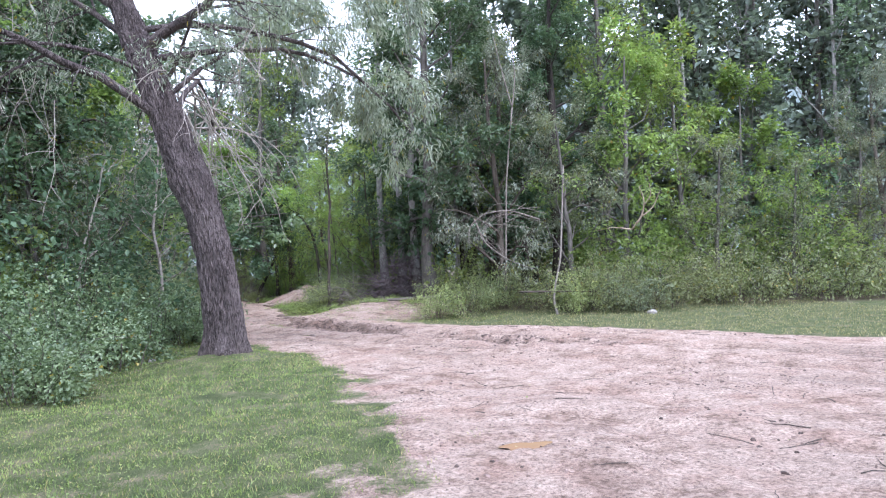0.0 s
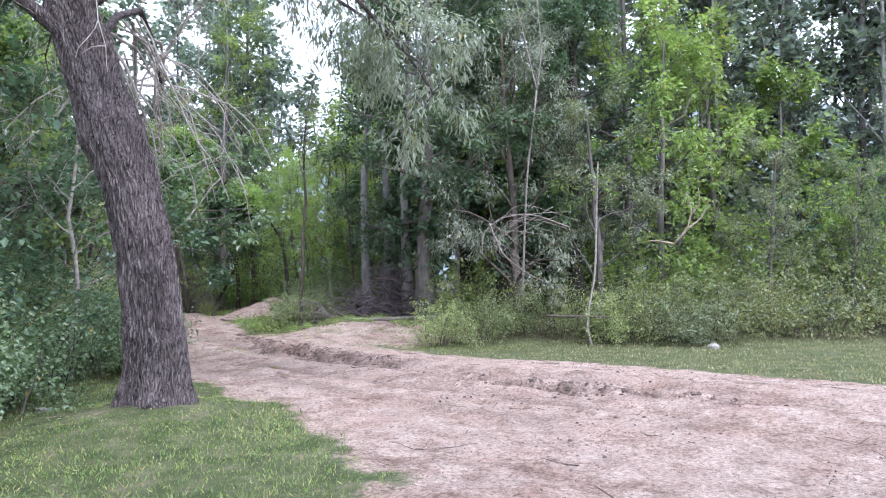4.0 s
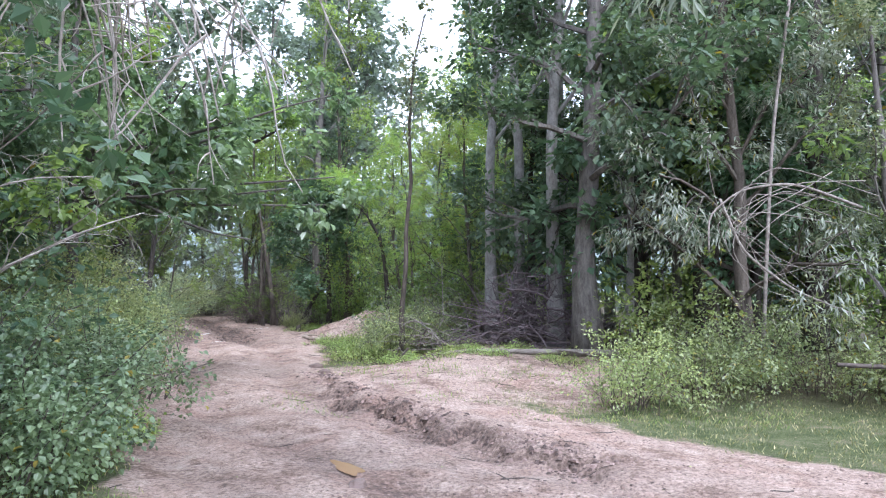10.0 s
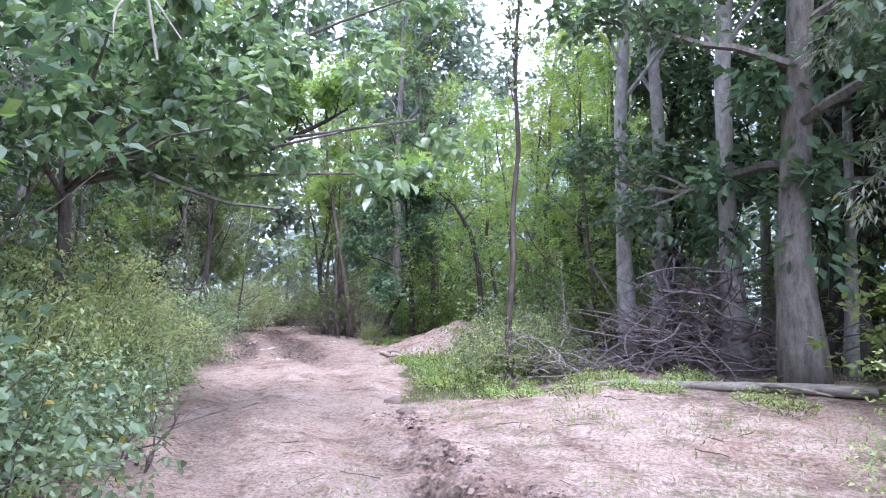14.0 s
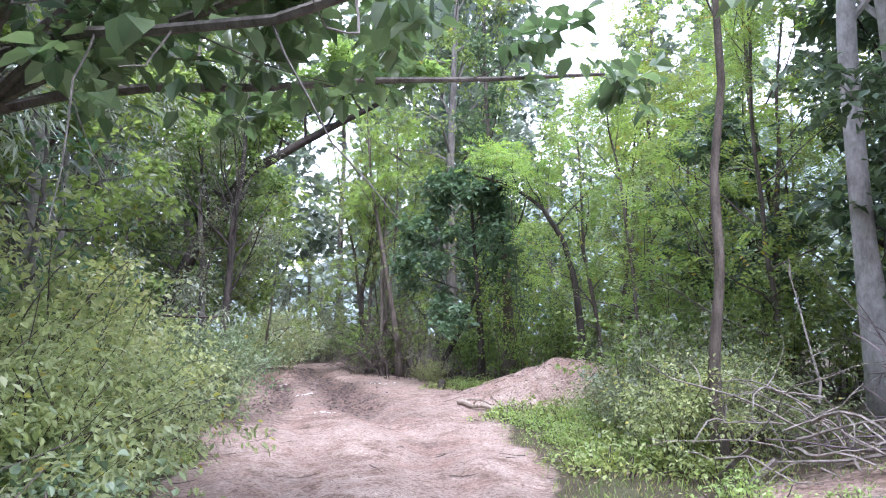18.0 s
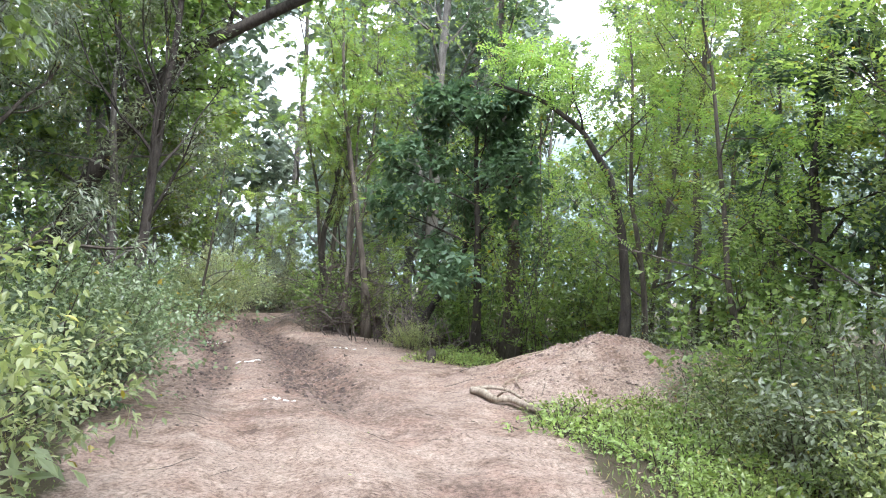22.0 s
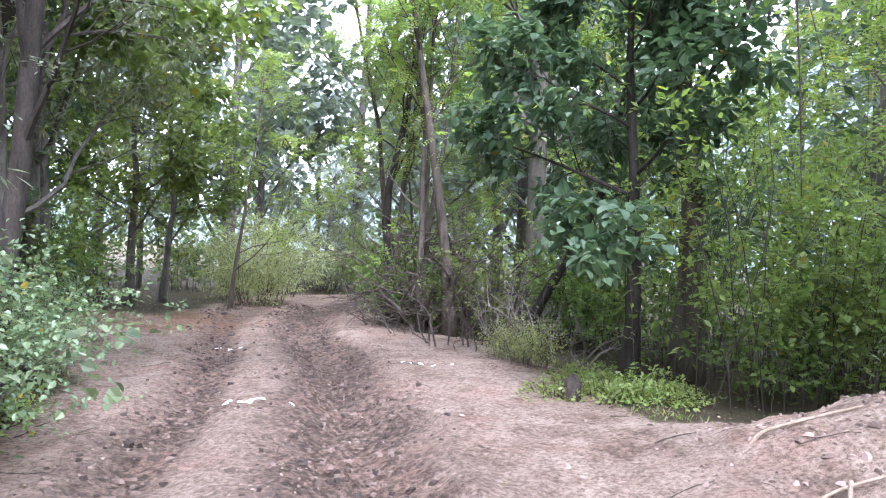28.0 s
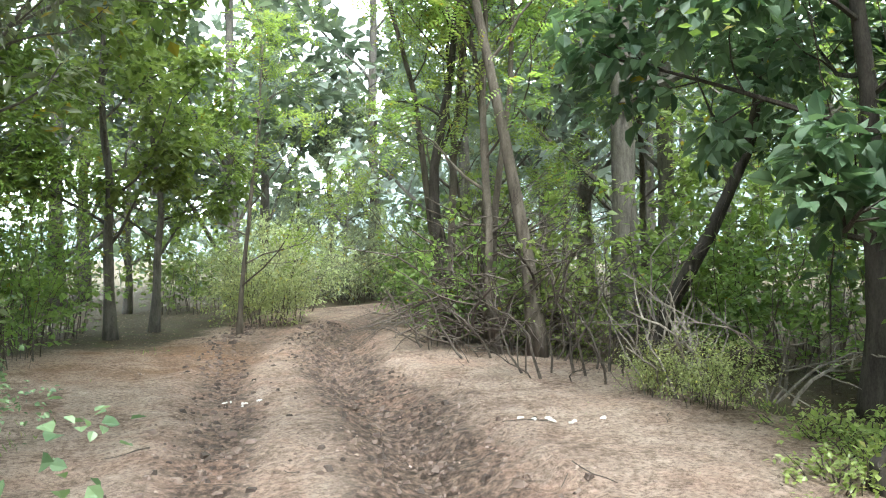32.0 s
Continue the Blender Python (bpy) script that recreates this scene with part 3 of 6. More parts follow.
    broken = np.clip(0.5 + 1.3 * rough(x, y, 1.6, 66), 0.0, 1)
    cut = np.exp(-np.abs((gd - 0.04) / 0.12) ** 3) * live * broken
    z -= 0.13 * cut
    z += 0.05 * np.exp(-((gd / 0.8) ** 2)) * live * rough(x, y, 5.0, 67, 2)
    z += 0.48 * step(21.8, 26.6, y) * step(-5.8, -2.8, x) * step(12, 4, x)
    z += MOUND[2] * m * (1 + 0.12 * rough(x, y, 1.5, 71)) + 0.05 * spill * rough(x, y, 2.5, 72)
    z += 0.22 * np.exp(-(np.hypot(x - WILLOW[0], y - WILLOW[1]) / 0.9) ** 2)
    z += 0.09 * late * step(-0.66, -0.8, off + 0.1 * rough(x, y, 1.4, 58) - 0.5 * swing) * step(-4.5, -2.5, off)
    z += 0.12 * step(2.2, 4.2, off) * step(18, 26, far)
    z += np.clip(np.hypot(x + 5, y - 25) - 60, 0, None) * 0.01
    damp = (np.exp(-(((off - 0.85) / 0.36) ** 2)) + np.exp(-(((off + 0.9) / 0.4) ** 2)) + 0.7 * np.exp(-(((off - 2.0) / 0.25) ** 2))) * np.maximum(band, plaza) * np.clip(0.35 + 0.8 * rough(off, far, 0.5, 52), 0, 0.6) * (1 - 0.8 * late)
    damp = damp + 0.45 * np.exp(-(((gd + 0.05) / 0.3) ** 2)) * live * np.clip(0.5 + rough(x, y, 2.7, 53), 0, 1)
    mud_and_shade = np.clip(damp + cut * 1.2 + churn * (1.25 + 0.9 * rough(x, y, 2.2, 51)) + 0.35 * late * np.exp(-(((off - 1.42) / 0.16) ** 2)) * band, 0, 1)
    # canopy shade on the late lane, put in as an all-over darker, damper soil
    mud_and_shade = np.clip(mud_and_shade + late * band * (0.26 + 0.2 * rough(x, y, 1.1, 59)), 0, 1)
    needles = np.exp(-((np.hypot(x + 20.2, y - 42.8) / 2.5) ** 4)) * np.clip(0.7 + rough(x, y, 1.5, 54), 0, 1)
    wood = step(2.0, 3.2, np.abs(off)) * step(17.5, 20, y - 0.0 * x) * np.maximum(step(-3, -5, x), step(22.5, 24.5, y))
    wood = np.maximum(wood, step(-5.2, -6.8, x) * step(9, 10, y))
    return z, dirt, mud_and_shade, needles, wood, off, far


def height_at(x, y):
    return float(lay(x, y)[0][0])


def ground_material():
    mat, n, l, bsdf = nodes_of("trodden_soil_and_turf")
    co = n.new("ShaderNodeTexCoord").outputs["Object"]
    wide, mid, fine, grit = (noise_tex(n, l, s, 6.0, 0.65, co) for s in (0.5, 2.4, 14.0, 70.0))
    soil = ramp(n, [(0.4, (0.2, 0.135, 0.11)), (0.455, (0.38, 0.275, 0.23)), (0.515, (0.53, 0.405, 0.352)), (0.59, (0.68, 0.555, 0.49))])
    flow = n.new("ShaderNodeCombineXYZ")
    streak = noise_tex(n, l, 1.0, 6.0, 0.7, flow.outputs[0])
    l.new(mixed(n, l, 0.3, mixed(n, l, 0.45, mid.outputs[0], fine.outputs[0]), streak.outputs[0]), soil.inputs[0])
    pale = ramp(n, [(0.46, (0, 0, 0)), (0.64, (1, 1, 1))])
    l.new(wide.outputs[0], pale.inputs[0])
    earth = mixed(n, l, math_node(n, l, "MULTIPLY", pale.outputs[0], 0.45), soil.outputs[0], (0.6, 0.48, 0.425))
    damp = ramp(n, [(0.36, (1, 1, 1)), (0.48, (0, 0, 0))])
    l.new(mixed(n, l, 0.4, wide.outputs[0], mid.outputs[0]), damp.inputs[0])
    earth = mixed(n, l, math_node(n, l, "MULTIPLY", damp.outputs[0], 0.6), earth, (0.25, 0.175, 0.15))
    specks = ramp(n, [(0.66, (0, 0, 0)), (0.72, (1, 1, 1))])
    l.new(grit.outputs[0], specks.inputs[0])
    earth = mixed(n, l, math_node(n, l, "MULTIPLY", specks.outputs[0], 0.35), earth, (0.6, 0.53, 0.47))
    dark = ramp(n, [(0.25, (1, 1, 1)), (0.36, (0, 0, 0))])
    l.new(fine.outputs[0], dark.inputs[0])
    earth = mixed(n, l, math_node(n, l, "MULTIPLY", dark.outputs[0], 0.5), earth, (0.12, 0.08, 0.062))
    band = ramp(n, [(0.5, (0, 0, 0)), (0.6, (1, 1, 1))])
    l.new(mixed(n, l, 0.35, streak.outputs[0], fine.outputs[0]), band.inputs[0])
    earth = mixed(n, l, math_node(n, l, "MULTIPLY", band.outputs[0], 0.38), earth, (0.22, 0.152, 0.13))
    crumb = ramp(n, [(0.56, (0, 0, 0)), (0.61, (1, 1, 1))])
    l.new(noise_tex(n, l, 33.0, 5.0, 0.7, co).outputs[0], crumb.inputs[0])
    earth = mixed(n, l, math_node(n, l, "MULTIPLY", crumb.outputs[0], 0.5), earth, (0.13, 0.088, 0.073))
    attr = {}
    for key in ("soil", "mud_and_shade", "needles", "wood", "across", "forth"):
        attr[key] = n.new("ShaderNodeAttribute")
        attr[key].attribute_name = key
    l.new(math_node(n, l, "MULTIPLY", attr["across"].outputs["Fac"], 3.2), flow.inputs[0])
    l.new(math_node(n, l, "MULTIPLY", attr["forth"].outputs["Fac"], 0.7), flow.inputs[1])
    mud_tone = ramp(n, [(0.38, (0.06, 0.041, 0.034)), (0.5, (0.15, 0.105, 0.088)), (0.62, (0.3, 0.215, 0.185))])
    l.new(fine.outputs[0], mud_tone.inputs[0])
    earth = mixed(n, l, attr["mud_and_shade"].outputs["Fac"], earth, mud_tone.outputs[0])
    fall = ramp(n, [(0.3, (0.13, 0.06, 0.032)), (0.7, (0.34, 0.19, 0.1))])
    l.new(fine.outputs[0], fall.inputs[0])
    earth = mixed(n, l, math_node(n, l, "MULTIPLY", attr["needles"].outputs["Fac"], 0.8), earth, fall.outputs[0])
    red = ramp(n, [(0.5, (0, 0, 0)), (0.62, (1, 1, 1))])
    l.new(mixed(n, l, 0.3, noise_tex(n, l, 0.9, 5.0, 0.7, co).outputs[0], fine.outputs[0]), red.inputs[0])
    earth = mixed(n, l, math_node(n, l, "MULTIPLY", red.outputs[0], 0.45), earth, (0.42, 0.262, 0.212))
    grains = ramp(n, [(0.4, (0.44, 0.425, 0.4)), (0.5, (0.84, 0.82, 0.775)), (0.6, (1.1, 1.085, 1.03))])
    l.new(noise_tex(n, l, 24.0, 8.0, 0.82, co).outputs[0], grains.inputs[0])
    earth = mixed(n, l, 1.0, earth, grains.outputs[0], "MULTIPLY")
    turf = ramp(n, [(0.38, (0.036, 0.05, 0.018)), (0.47, (0.075, 0.1, 0.034)), (0.54, (0.13, 0.14, 0.066)), (0.62, (0.28, 0.21, 0.155))])
    l.new(mixed(n, l, 0.55, mid.outputs[0], grit.outputs[0]), turf.inputs[0])
    floor_tone = ramp(n, [(0.3, (0.05, 0.036, 0.026)), (0.5, (0.11, 0.085, 0.058)), (0.62, (0.09, 0.1, 0.04)), (0.75, (0.24, 0.19, 0.13))])
    l.new(mixed(n, l, 0.5, mid.outputs[0], grit.outputs[0]), floor_tone.inputs[0])
    cover = mixed(n, l, attr["wood"].outputs["Fac"], turf.outputs[0], floor_tone.outputs[0])
    edge = ramp(n, [(0.35, (0, 0, 0)), (0.6, (1, 1, 1))])
    worn = n.new("ShaderNodeMath")
    worn.operation = "MULTIPLY_ADD"
    l.new(fine.outputs[0], worn.inputs[0])
    worn.inputs[1].default_value = 0.6
    worn.inputs[2].default_value = -0.3
    l.new(math_node(n, l, "ADD", attr["soil"].outputs["Fac"], worn.outputs[0]), edge.inputs[0])
    l.new(mixed(n, l, edge.outputs[0], cover, earth), bsdf.inputs["Base Color"])
    wet = n.new("ShaderNodeMapRange")
    wet.inputs["To Min"].default_value, wet.inputs["To Max"].default_value = 0.95, 0.6
    l.new(attr["mud_and_shade"].outputs["Fac"], wet.inputs["Value"])
    l.new(wet.outputs[0], bsdf.inputs["Roughness"])
    bsdf.inputs["Specular IOR Level"].default_value = 0.25
    relief = mixed(n, l, 0.4, mixed(n, l, 0.14, mixed(n, l, 0.5, mid.outputs[0], fine.outputs[0]), streak.outputs[0]), grit.outputs[0])
    bump(n, l, bsdf, mixed(n, l, 0.15, relief, grains.outputs[0]), 1.0, 0.08)
    return mat


def lines(lo, hi, fine, far_end):
    inner = np.arange(lo, hi + fine / 2, fine)
    steps_out = [fine]
    while sum(steps_out) < far_end:
        steps_out.append(steps_out[-1] * 1.22)
    out = np.cumsum(steps_out)
    return np.concatenate([lo - out[::-1], inner, hi + out])


def finer(line, lo, hi, fine):
    """A row of grid lines, closer together between lo and hi."""
    return np.concatenate([line[line < lo - fine / 2], np.arange(lo, hi, fine), line[line > hi - fine / 2]])


gx, gy = finer(lines(-18.0, 6.0, 0.108, 420), -7.0, 4.0, 0.07), finer(lines(6.0, 44.0, 0.125, 420), 12.0, 27.5, 0.075)
GX, GY = np.meshgrid(gx, gy, indexing="xy")
gz, gsoil, gmud_shade, gneedle, gwood, goff, gfar = lay(GX.ravel(), GY.ravel())
gw, gh = len(gx), len(gy)
gi = (np.arange(gh - 1)[:, None] * gw + np.arange(gw - 1)[None]).ravel()
sheet = Shape().add(np.stack([GX.ravel(), GY.ravel(), gz], 1), np.stack([gi, gi + 1, gi + gw + 1, gi + gw], 1))
ground_mesh = sheet.mesh("ground", ground_material(), True)
for key, values in (("soil", gsoil), ("mud_and_shade", gmud_shade), ("needles", gneedle), ("wood", gwood), ("across", goff), ("forth", gfar)):
    ground_mesh.attributes.new(key, "FLOAT", "POINT").data.foreach_set("value", values.astype(np.float32))
ground = tagged(new("ground", ground_mesh), "reddish dirt track with ruts between short green turf", "ground", kind="structure")

# ---- the old willow by the track ----


def old_willow():
    rs = np.random.default_rng(3)
    top = tagged(new("willow_tree"), "old leaning willow with furrowed dark grey bark on turf", "tree")
    line = np.array([(0, 0, -0.1), (-0.03, 0, 0.5), (-0.13, 0, 1.5), (-0.32, 0.02, 2.5), (-0.58, 0.05, 3.3), (-0.95, 0.1, 4.2), (-1.3, 0.15, 5.2), (-1.62, 0.2, 6.0), (-2.0, 0.3, 7.0), (-2.5, 0.5, 8.6), (-2.8, 0.6, 10.4)])
    rad = np.array([0.37, 0.34, 0.33, 0.345, 0.365, 0.31, 0.265, 0.27, 0.2, 0.13, 0.07])
    rings, sides = 190, 96
    f = np.linspace(0, 1, rings) ** 1.25 * (len(line) - 1)
    k = np.arange(len(line))
    mid = np.stack([np.interp(f, k, line[:, c]) for c in range(3)], 1)
    for _ in range(5):
        mid[1:-1] = (mid[:-2] + 2 * mid[1:-1] + mid[2:]) / 4
    r = np.interp(f, k, rad)
    th = np.arange(sides) * 2 * np.pi / sides
    T, Z = np.meshgrid(th, mid[:, 2])
    twist = T + 0.12 * Z
    ridge = np.abs(rough(np.cos(twist) * 3.4 + 9 + Z * 0.2, np.sin(twist) * 3.4 + Z * 0.45, 3.6, 81, 3))
    flare = 1 + 0.2 * np.exp(-np.clip(Z, 0, None) / 0.2) * (1 + 0.5 * np.cos(5 * T + 0.6)) + 0.09 * np.cos(2 * T + Z) * 0.6
    knot = 0.08 * np.exp(-(((Z - 3.15) / 0.28) ** 2)) * np.clip(np.cos(T - 3.6), 0, 1) + 0.05 * np.exp(-(((Z - 4.4) / 0.25) ** 2)) * np.clip(np.cos(T - 0.2), 0, 1)
    R = r[:, None] * flare * (1 + 0.03 * rough(T, Z, 1.1, 85)) + knot + (0.11 * np.clip(ridge, 0, 0.5) - 0.025) * np.clip(r[:, None] / 0.25, 0.3, 1)
    pts = np.stack([mid[:, 0:1] + R * np.cos(T), mid[:, 1:2] + R * np.sin(T), Z + 0 * R], -1)
    i, j = np.meshgrid(np.arange(rings - 1), np.arange(sides), indexing="ij")
    e = (j + 1) % sides
    stem = Shape().add(pts.reshape(-1, 3), np.stack([i * sides + j, i * sides + e, (i + 1) * sides + e, (i + 1) * sides + j], -1).reshape(-1, 4))
    part("trunk", stem, BARK_WILLOW, top)
    twigs, fork = [], Shape()
    limbs = (((-1.05, 0.05, 4.35), (-1.0, -0.1, 0.62), 4.6, 0.1, -0.03), ((-1.45, 0.1, 5.8), (0.9, -0.1, 0.62), 3.6, 0.11, -0.07), ((-1.15, 0.1, 4.8), (0.6, 0.3, 0.75), 2.4, 0.06, -0.09),
             ((-1.2, 0.1, 4.9), (0.75, -0.75, 0.5), 2.8, 0.05, -0.07), ((-1.9, 0.2, 6.6), (-0.8, -0.5, 0.8), 3.5, 0.1, 0.0), ((-1.9, 0.3, 6.8), (-0.5, 0.9, 0.7), 3.4, 0.08, 0.0),
             ((-2.2, 0.35, 7.6), (0.6, -0.6, 0.8), 3.0, 0.07, 0.0), ((-2.4, 0.45, 8.4), (-0.3, 0.2, 1.0), 3.0, 0.06, 0.0), ((-0.9, 0.05, 4.0), (-0.6, 0.7, 0.5), 3.2, 0.06, 0.0),
             ((-1.6, 0.1, 6.0), (-0.9, 0.4, 0.5), 4.4, 0.075, -0.02), ((-1.3, 0.0, 5.3), (-0.9, -0.5, 0.45), 3.6, 0.05, -0.03))
    for p, d, size, r0, pull in limbs:
        limb = Shape()
        way = bend(rs, p, d, size, 7, 0.13, pull)
        limb.tube(way, np.linspace(r0, r0 * 0.3, 8), 8, ends=False)
        sprout(rs, fork, way, r0 * 0.8, (7, 6), 0.45, 0.8, 2, 0.2, -0.07, twigs, 0.2, bare=True)
        part("limb", limb, BARK_WILLOW, top, smooth=True)
    bough = np.array([(-0.95, 0.1, 4.3), (-1.2, 1.5, 5.3), (-1.4, 2.8, 5.9), (-1.7, 4.2, 5.8), (-2.0, 5.4, 5.3)])
    limb = Shape().tube(bough, np.linspace(0.07, 0.03, 5), 8, ends=False)
    part("limb", limb, BARK_WILLOW, top, smooth=True)
    thin = Shape()
    for k in range(24):
        p = bough[2] + (bough[4] - bough[2]) * rs.random() + rs.normal(0, 0.35, 3) * [1, 1, 0.2] + [-0.35, 0, 0]
        way = bend(rs, p, rs.normal(0, 0.6, 3) + [0, 0, -0.35], rs.uniform(2.2, 3.7), 9, 0.17, -0.2)
        drop = Shape().tube(way, np.linspace(0.022 if k % 3 else 0.032, 0.007, 10), 6, ends=False)
        for q in way[3:9]:
            thin.tube(bend(rs, q, rs.normal(0, 0.7, 3) + [0, 0, -0.2], rs.uniform(0.35, 1.2), 5, 0.22, -0.1), np.linspace(0.011, 0.004, 6), 4, ends=False)
        part("dead_bough", drop, TWIG_PALE, top)
    for k in range(70):
        p = twigs[rs.integers(len(twigs))][3]
        way = bend(rs, p, rs.normal(0, 0.5, 3) + [0, 0, -0.5], rs.uniform(0.8, 2.2), 7, 0.16, -0.2)
        hang = Shape().tube(way, np.linspace(0.009, 0.003, 8), 4, ends=False)
        for q in way[2:7]:
            thin.tube(bend(rs, q, rs.normal(0, 0.6, 3) + [0, 0, -0.4], rs.uniform(0.2, 0.6), 4, 0.2, -0.15), np.linspace(0.005, 0.002, 5), 3, ends=False)
        part("twig", hang, TWIG_PALE, top)
    spray = []
    for p, d, size in (((-1.3, 0.1, 5.6), (1, 0.3, 0.42), 5.4), ((-1.5, 0.2, 6.2), (1, 0.5, 0.35), 6.2), ((-1.7, 0.3, 7.0), (1, 0.12, 0.3), 5.6), ((-1.8, 0.3, 7.4), (1, 0.7, 0.25), 6.4), ((-1.9, 0.4, 8.0), (0.3, 1, 0.2), 4.5)):
        limb = Shape()
        way = bend(rs, p, d, size, 8, 0.1, -0.06)
        limb.tube(way, np.linspace(0.07, 0.02, 9), 7, ends=False)
        sprout(rs, fork, way, 0.035, (8, 6), 0.34, 0.9, 2, 0.2, -0.12, spray, 0.4, bare=True)
        part("limb", limb, BARK_WILLOW, top, smooth=True)
    for p in ((-3.4, -0.5, 6.0), (-2.6, 0.2, 6.6), (-4.0, 0.3, 5.6), (-1.8, -0.6, 7.2), (-2.2, 0.8, 6.2)):
        for _ in range(6):
            way = bend(rs, p, rs.normal(0, 1, 3) * [1, 1, 0.4], rs.uniform(1.2, 2.4), 6, 0.2, -0.1)
            twigs += [way[:6], way[1:7]]
    tagged(part("branching", fork, BARK_WILLOW, top), kind="stuff")
    tagged(part("twig_work", thin, TWIG_PALE, top), kind="stuff")
    crown = Shape()
    base, way, face = leaf_cloud(rs, spray, 60, 0.18, 0.9)
    put_leaves(rs, crown, base, way, face, 0.16, 0.2)
    high = [t for t in twigs if t[3][2] > 4.6]
    base, way, face = leaf_cloud(rs, high, 24, 0.16, 0.8)
    put_leaves(rs, crown, base, way, face, 0.1, 0.2)
    part("crown", crown, LEAF_WILLOW, top)
    return top


stand(old_willow(), WILLOW[0], WILLOW[1])

# ---- kinds of trees and shrubs ----
willow = tree("silver_willow", "bushy silver-grey willow with drooping narrow leaves", "tree", 11, 8.5, 0.15, BARK_BROWN, LEAF_WILLOW, (0.5, -0.4), 16, 0.07, 1.0, 0.36, (6, 6), 19, 0.15, 0.21, 0.8, 0.2, -0.03, 0.17)
olive = tree("sallow_tree", "dense grey-green sallow with a rounded crown", "tree", 12, 6.5, 0.12, BARK_GREY, LEAF_OLIVE, (-0.3, 0.2), 14, 0.1, 1.0, 0.34, (6, 6), 14, 0.12, 0.36, 0.4, 0.2, 0.0, 0.17)
oak = tree("dark_tree", "tall dark-leaved tree with a straight grey trunk", "tree", 13, 12.0, 0.24, BARK_DARK, LEAF_DARK, (0.2, 0.2), 20, 0.2, 1.1, 0.29, (6, 6), 16, 0.15, 0.62, 0.45, 0.16, 0.0, 0.2, reach=1.1)
locust = tree("locust_tree", "slender locust with feathery bright green leaves", "tree", 14, 8.0, 0.08, BARK_BROWN, LEAF_LOCUST, (0.6, 0.3), 11, 0.22, 1.0, 0.36, (5, 4), 4, 0.32, 0.5, 0.2, 0.15, 0.02, 0.2, frond=5)
locust_b = tree("locust_tree", "young locust with layered feathery leaves", "tree", 15, 6.0, 0.055, BARK_BROWN, LEAF_LOCUST, (-0.5, 0.5), 10, 0.14, 1.15, 0.4, (5, 4), 4, 0.32, 0.5, 0.2, 0.15, 0.0, 0.2, frond=5)
bright = tree("walnut_tree", "fresh yellow-green broad-leaved tree", "tree", 16, 7.5, 0.11, BARK_GREY, LEAF_BRIGHT, (0.3, 0.0), 13, 0.12, 0.95, 0.34, (5, 5), 15, 0.17, 0.5, 0.5, 0.16, 0.0, 0.18)
broad = tree("broad_leaved_tree", "broad-leaved tree with large dark green leaves", "tree", 17, 7.5, 0.1, BARK_GREY, LEAF_BROAD, (0.2, 0.1), 13, 0.2, 1.05, 0.36, (5, 5), 16, 0.17, 0.72, 0.5, 0.17, 0.0, 0.2)
ash = tree("ash_tree", "tall grey-stemmed tree with light green crown", "tree", 97, 14.0, 0.2, BARK_GREY, LEAF_BROAD, (0.3, 0.2), 20, 0.22, 0.95, 0.26, (6, 5), 13, 0.16, 0.55, 0.5, 0.16, 0.0, 0.22)
hazel = tree("overhanging_tree", "thin grey tree whose large leaves overhang the track", "tree", 27, 9.5, 0.12, BARK_GREY, LEAF_LARGE, (0.3, 0.0), 11, 0.38, 1.1, 0.25, (6, 5), 12, 0.155, 0.8, 0.6, 0.14, -0.03, 0.15, full=True, clear=2.45,
             extra=((0.32, (3.8, -2.3, 0.75), 4.9), (0.33, (4.2, -1.2, 0.7), 5.3), (0.33, (4.2, 0.1, 0.8), 5.0), (0.35, (3.6, -3.0, 0.8), 4.8), (0.35, (4.2, -0.4, 0.5), 5.6), (0.36, (4.0, -1.6, 0.45), 5.6), (0.43, (4.2, -1.3, 0.8), 5.6), (0.32, (3.3, -1.4, 1.3), 4.7), (0.35, (3.6, -0.3, 1.2), 4.6), (0.33, (2.6, -2.6, 1.4), 4.2), (0.38, (3.2, -2.0, 1.1), 4.9), (0.42, (3.6, -0.9, 1.0), 4.1), (0.31, (2.0, -3.2, 1.3), 4.2), (0.42, (2.4, 0.4, 1.0), 3.0)))
great = tree("great_tree", "tall dark-leaved tree with a thick grey trunk behind the log", "tree", 113, 14.0, 0.24, BARK_GREY, LEAF_DARK, (0.1, 0.2), 26, 0.17, 1.3, 0.23, (6, 6), 20, 0.17, 0.62, 0.4, 0.13, -0.03, 0.26, reach=1.3)
layered = tree("layered_tree", "low tree with broad layers of large dark leaves", "tree", 114, 6.4, 0.13, BARK_DARK, LEAF_DARK, (0.5, -0.2), 13, 0.3, 1.3, 0.42, (6, 5), 14, 0.2, 0.74, 0.45, 0.14, -0.01, 0.2, full=True, reach=1.2)
dusky = tree("dark_bushy_tree", "low dense dark-leaved tree wrapped in ivy", "tree", 28, 5.0, 0.12, BARK_DARK, LEAF_DARK, (-0.2, 0.1), 14, 0.18, 1.0, 0.36, (5, 5), 12, 0.16, 0.66, 0.5, 0.22, 0.0, 0.2)
poplar = tree("poplar_tree", "tall poplar with a bare pale trunk", "tree", 18, 19.0, 0.15, BARK_POPLAR, LEAF_POPLAR, (0.3, 0.3), 18, 0.26, 0.6, 0.17, (5, 5), 8, 0.15, 0.8, 0.4, 0.13, 0.08, 0.25)
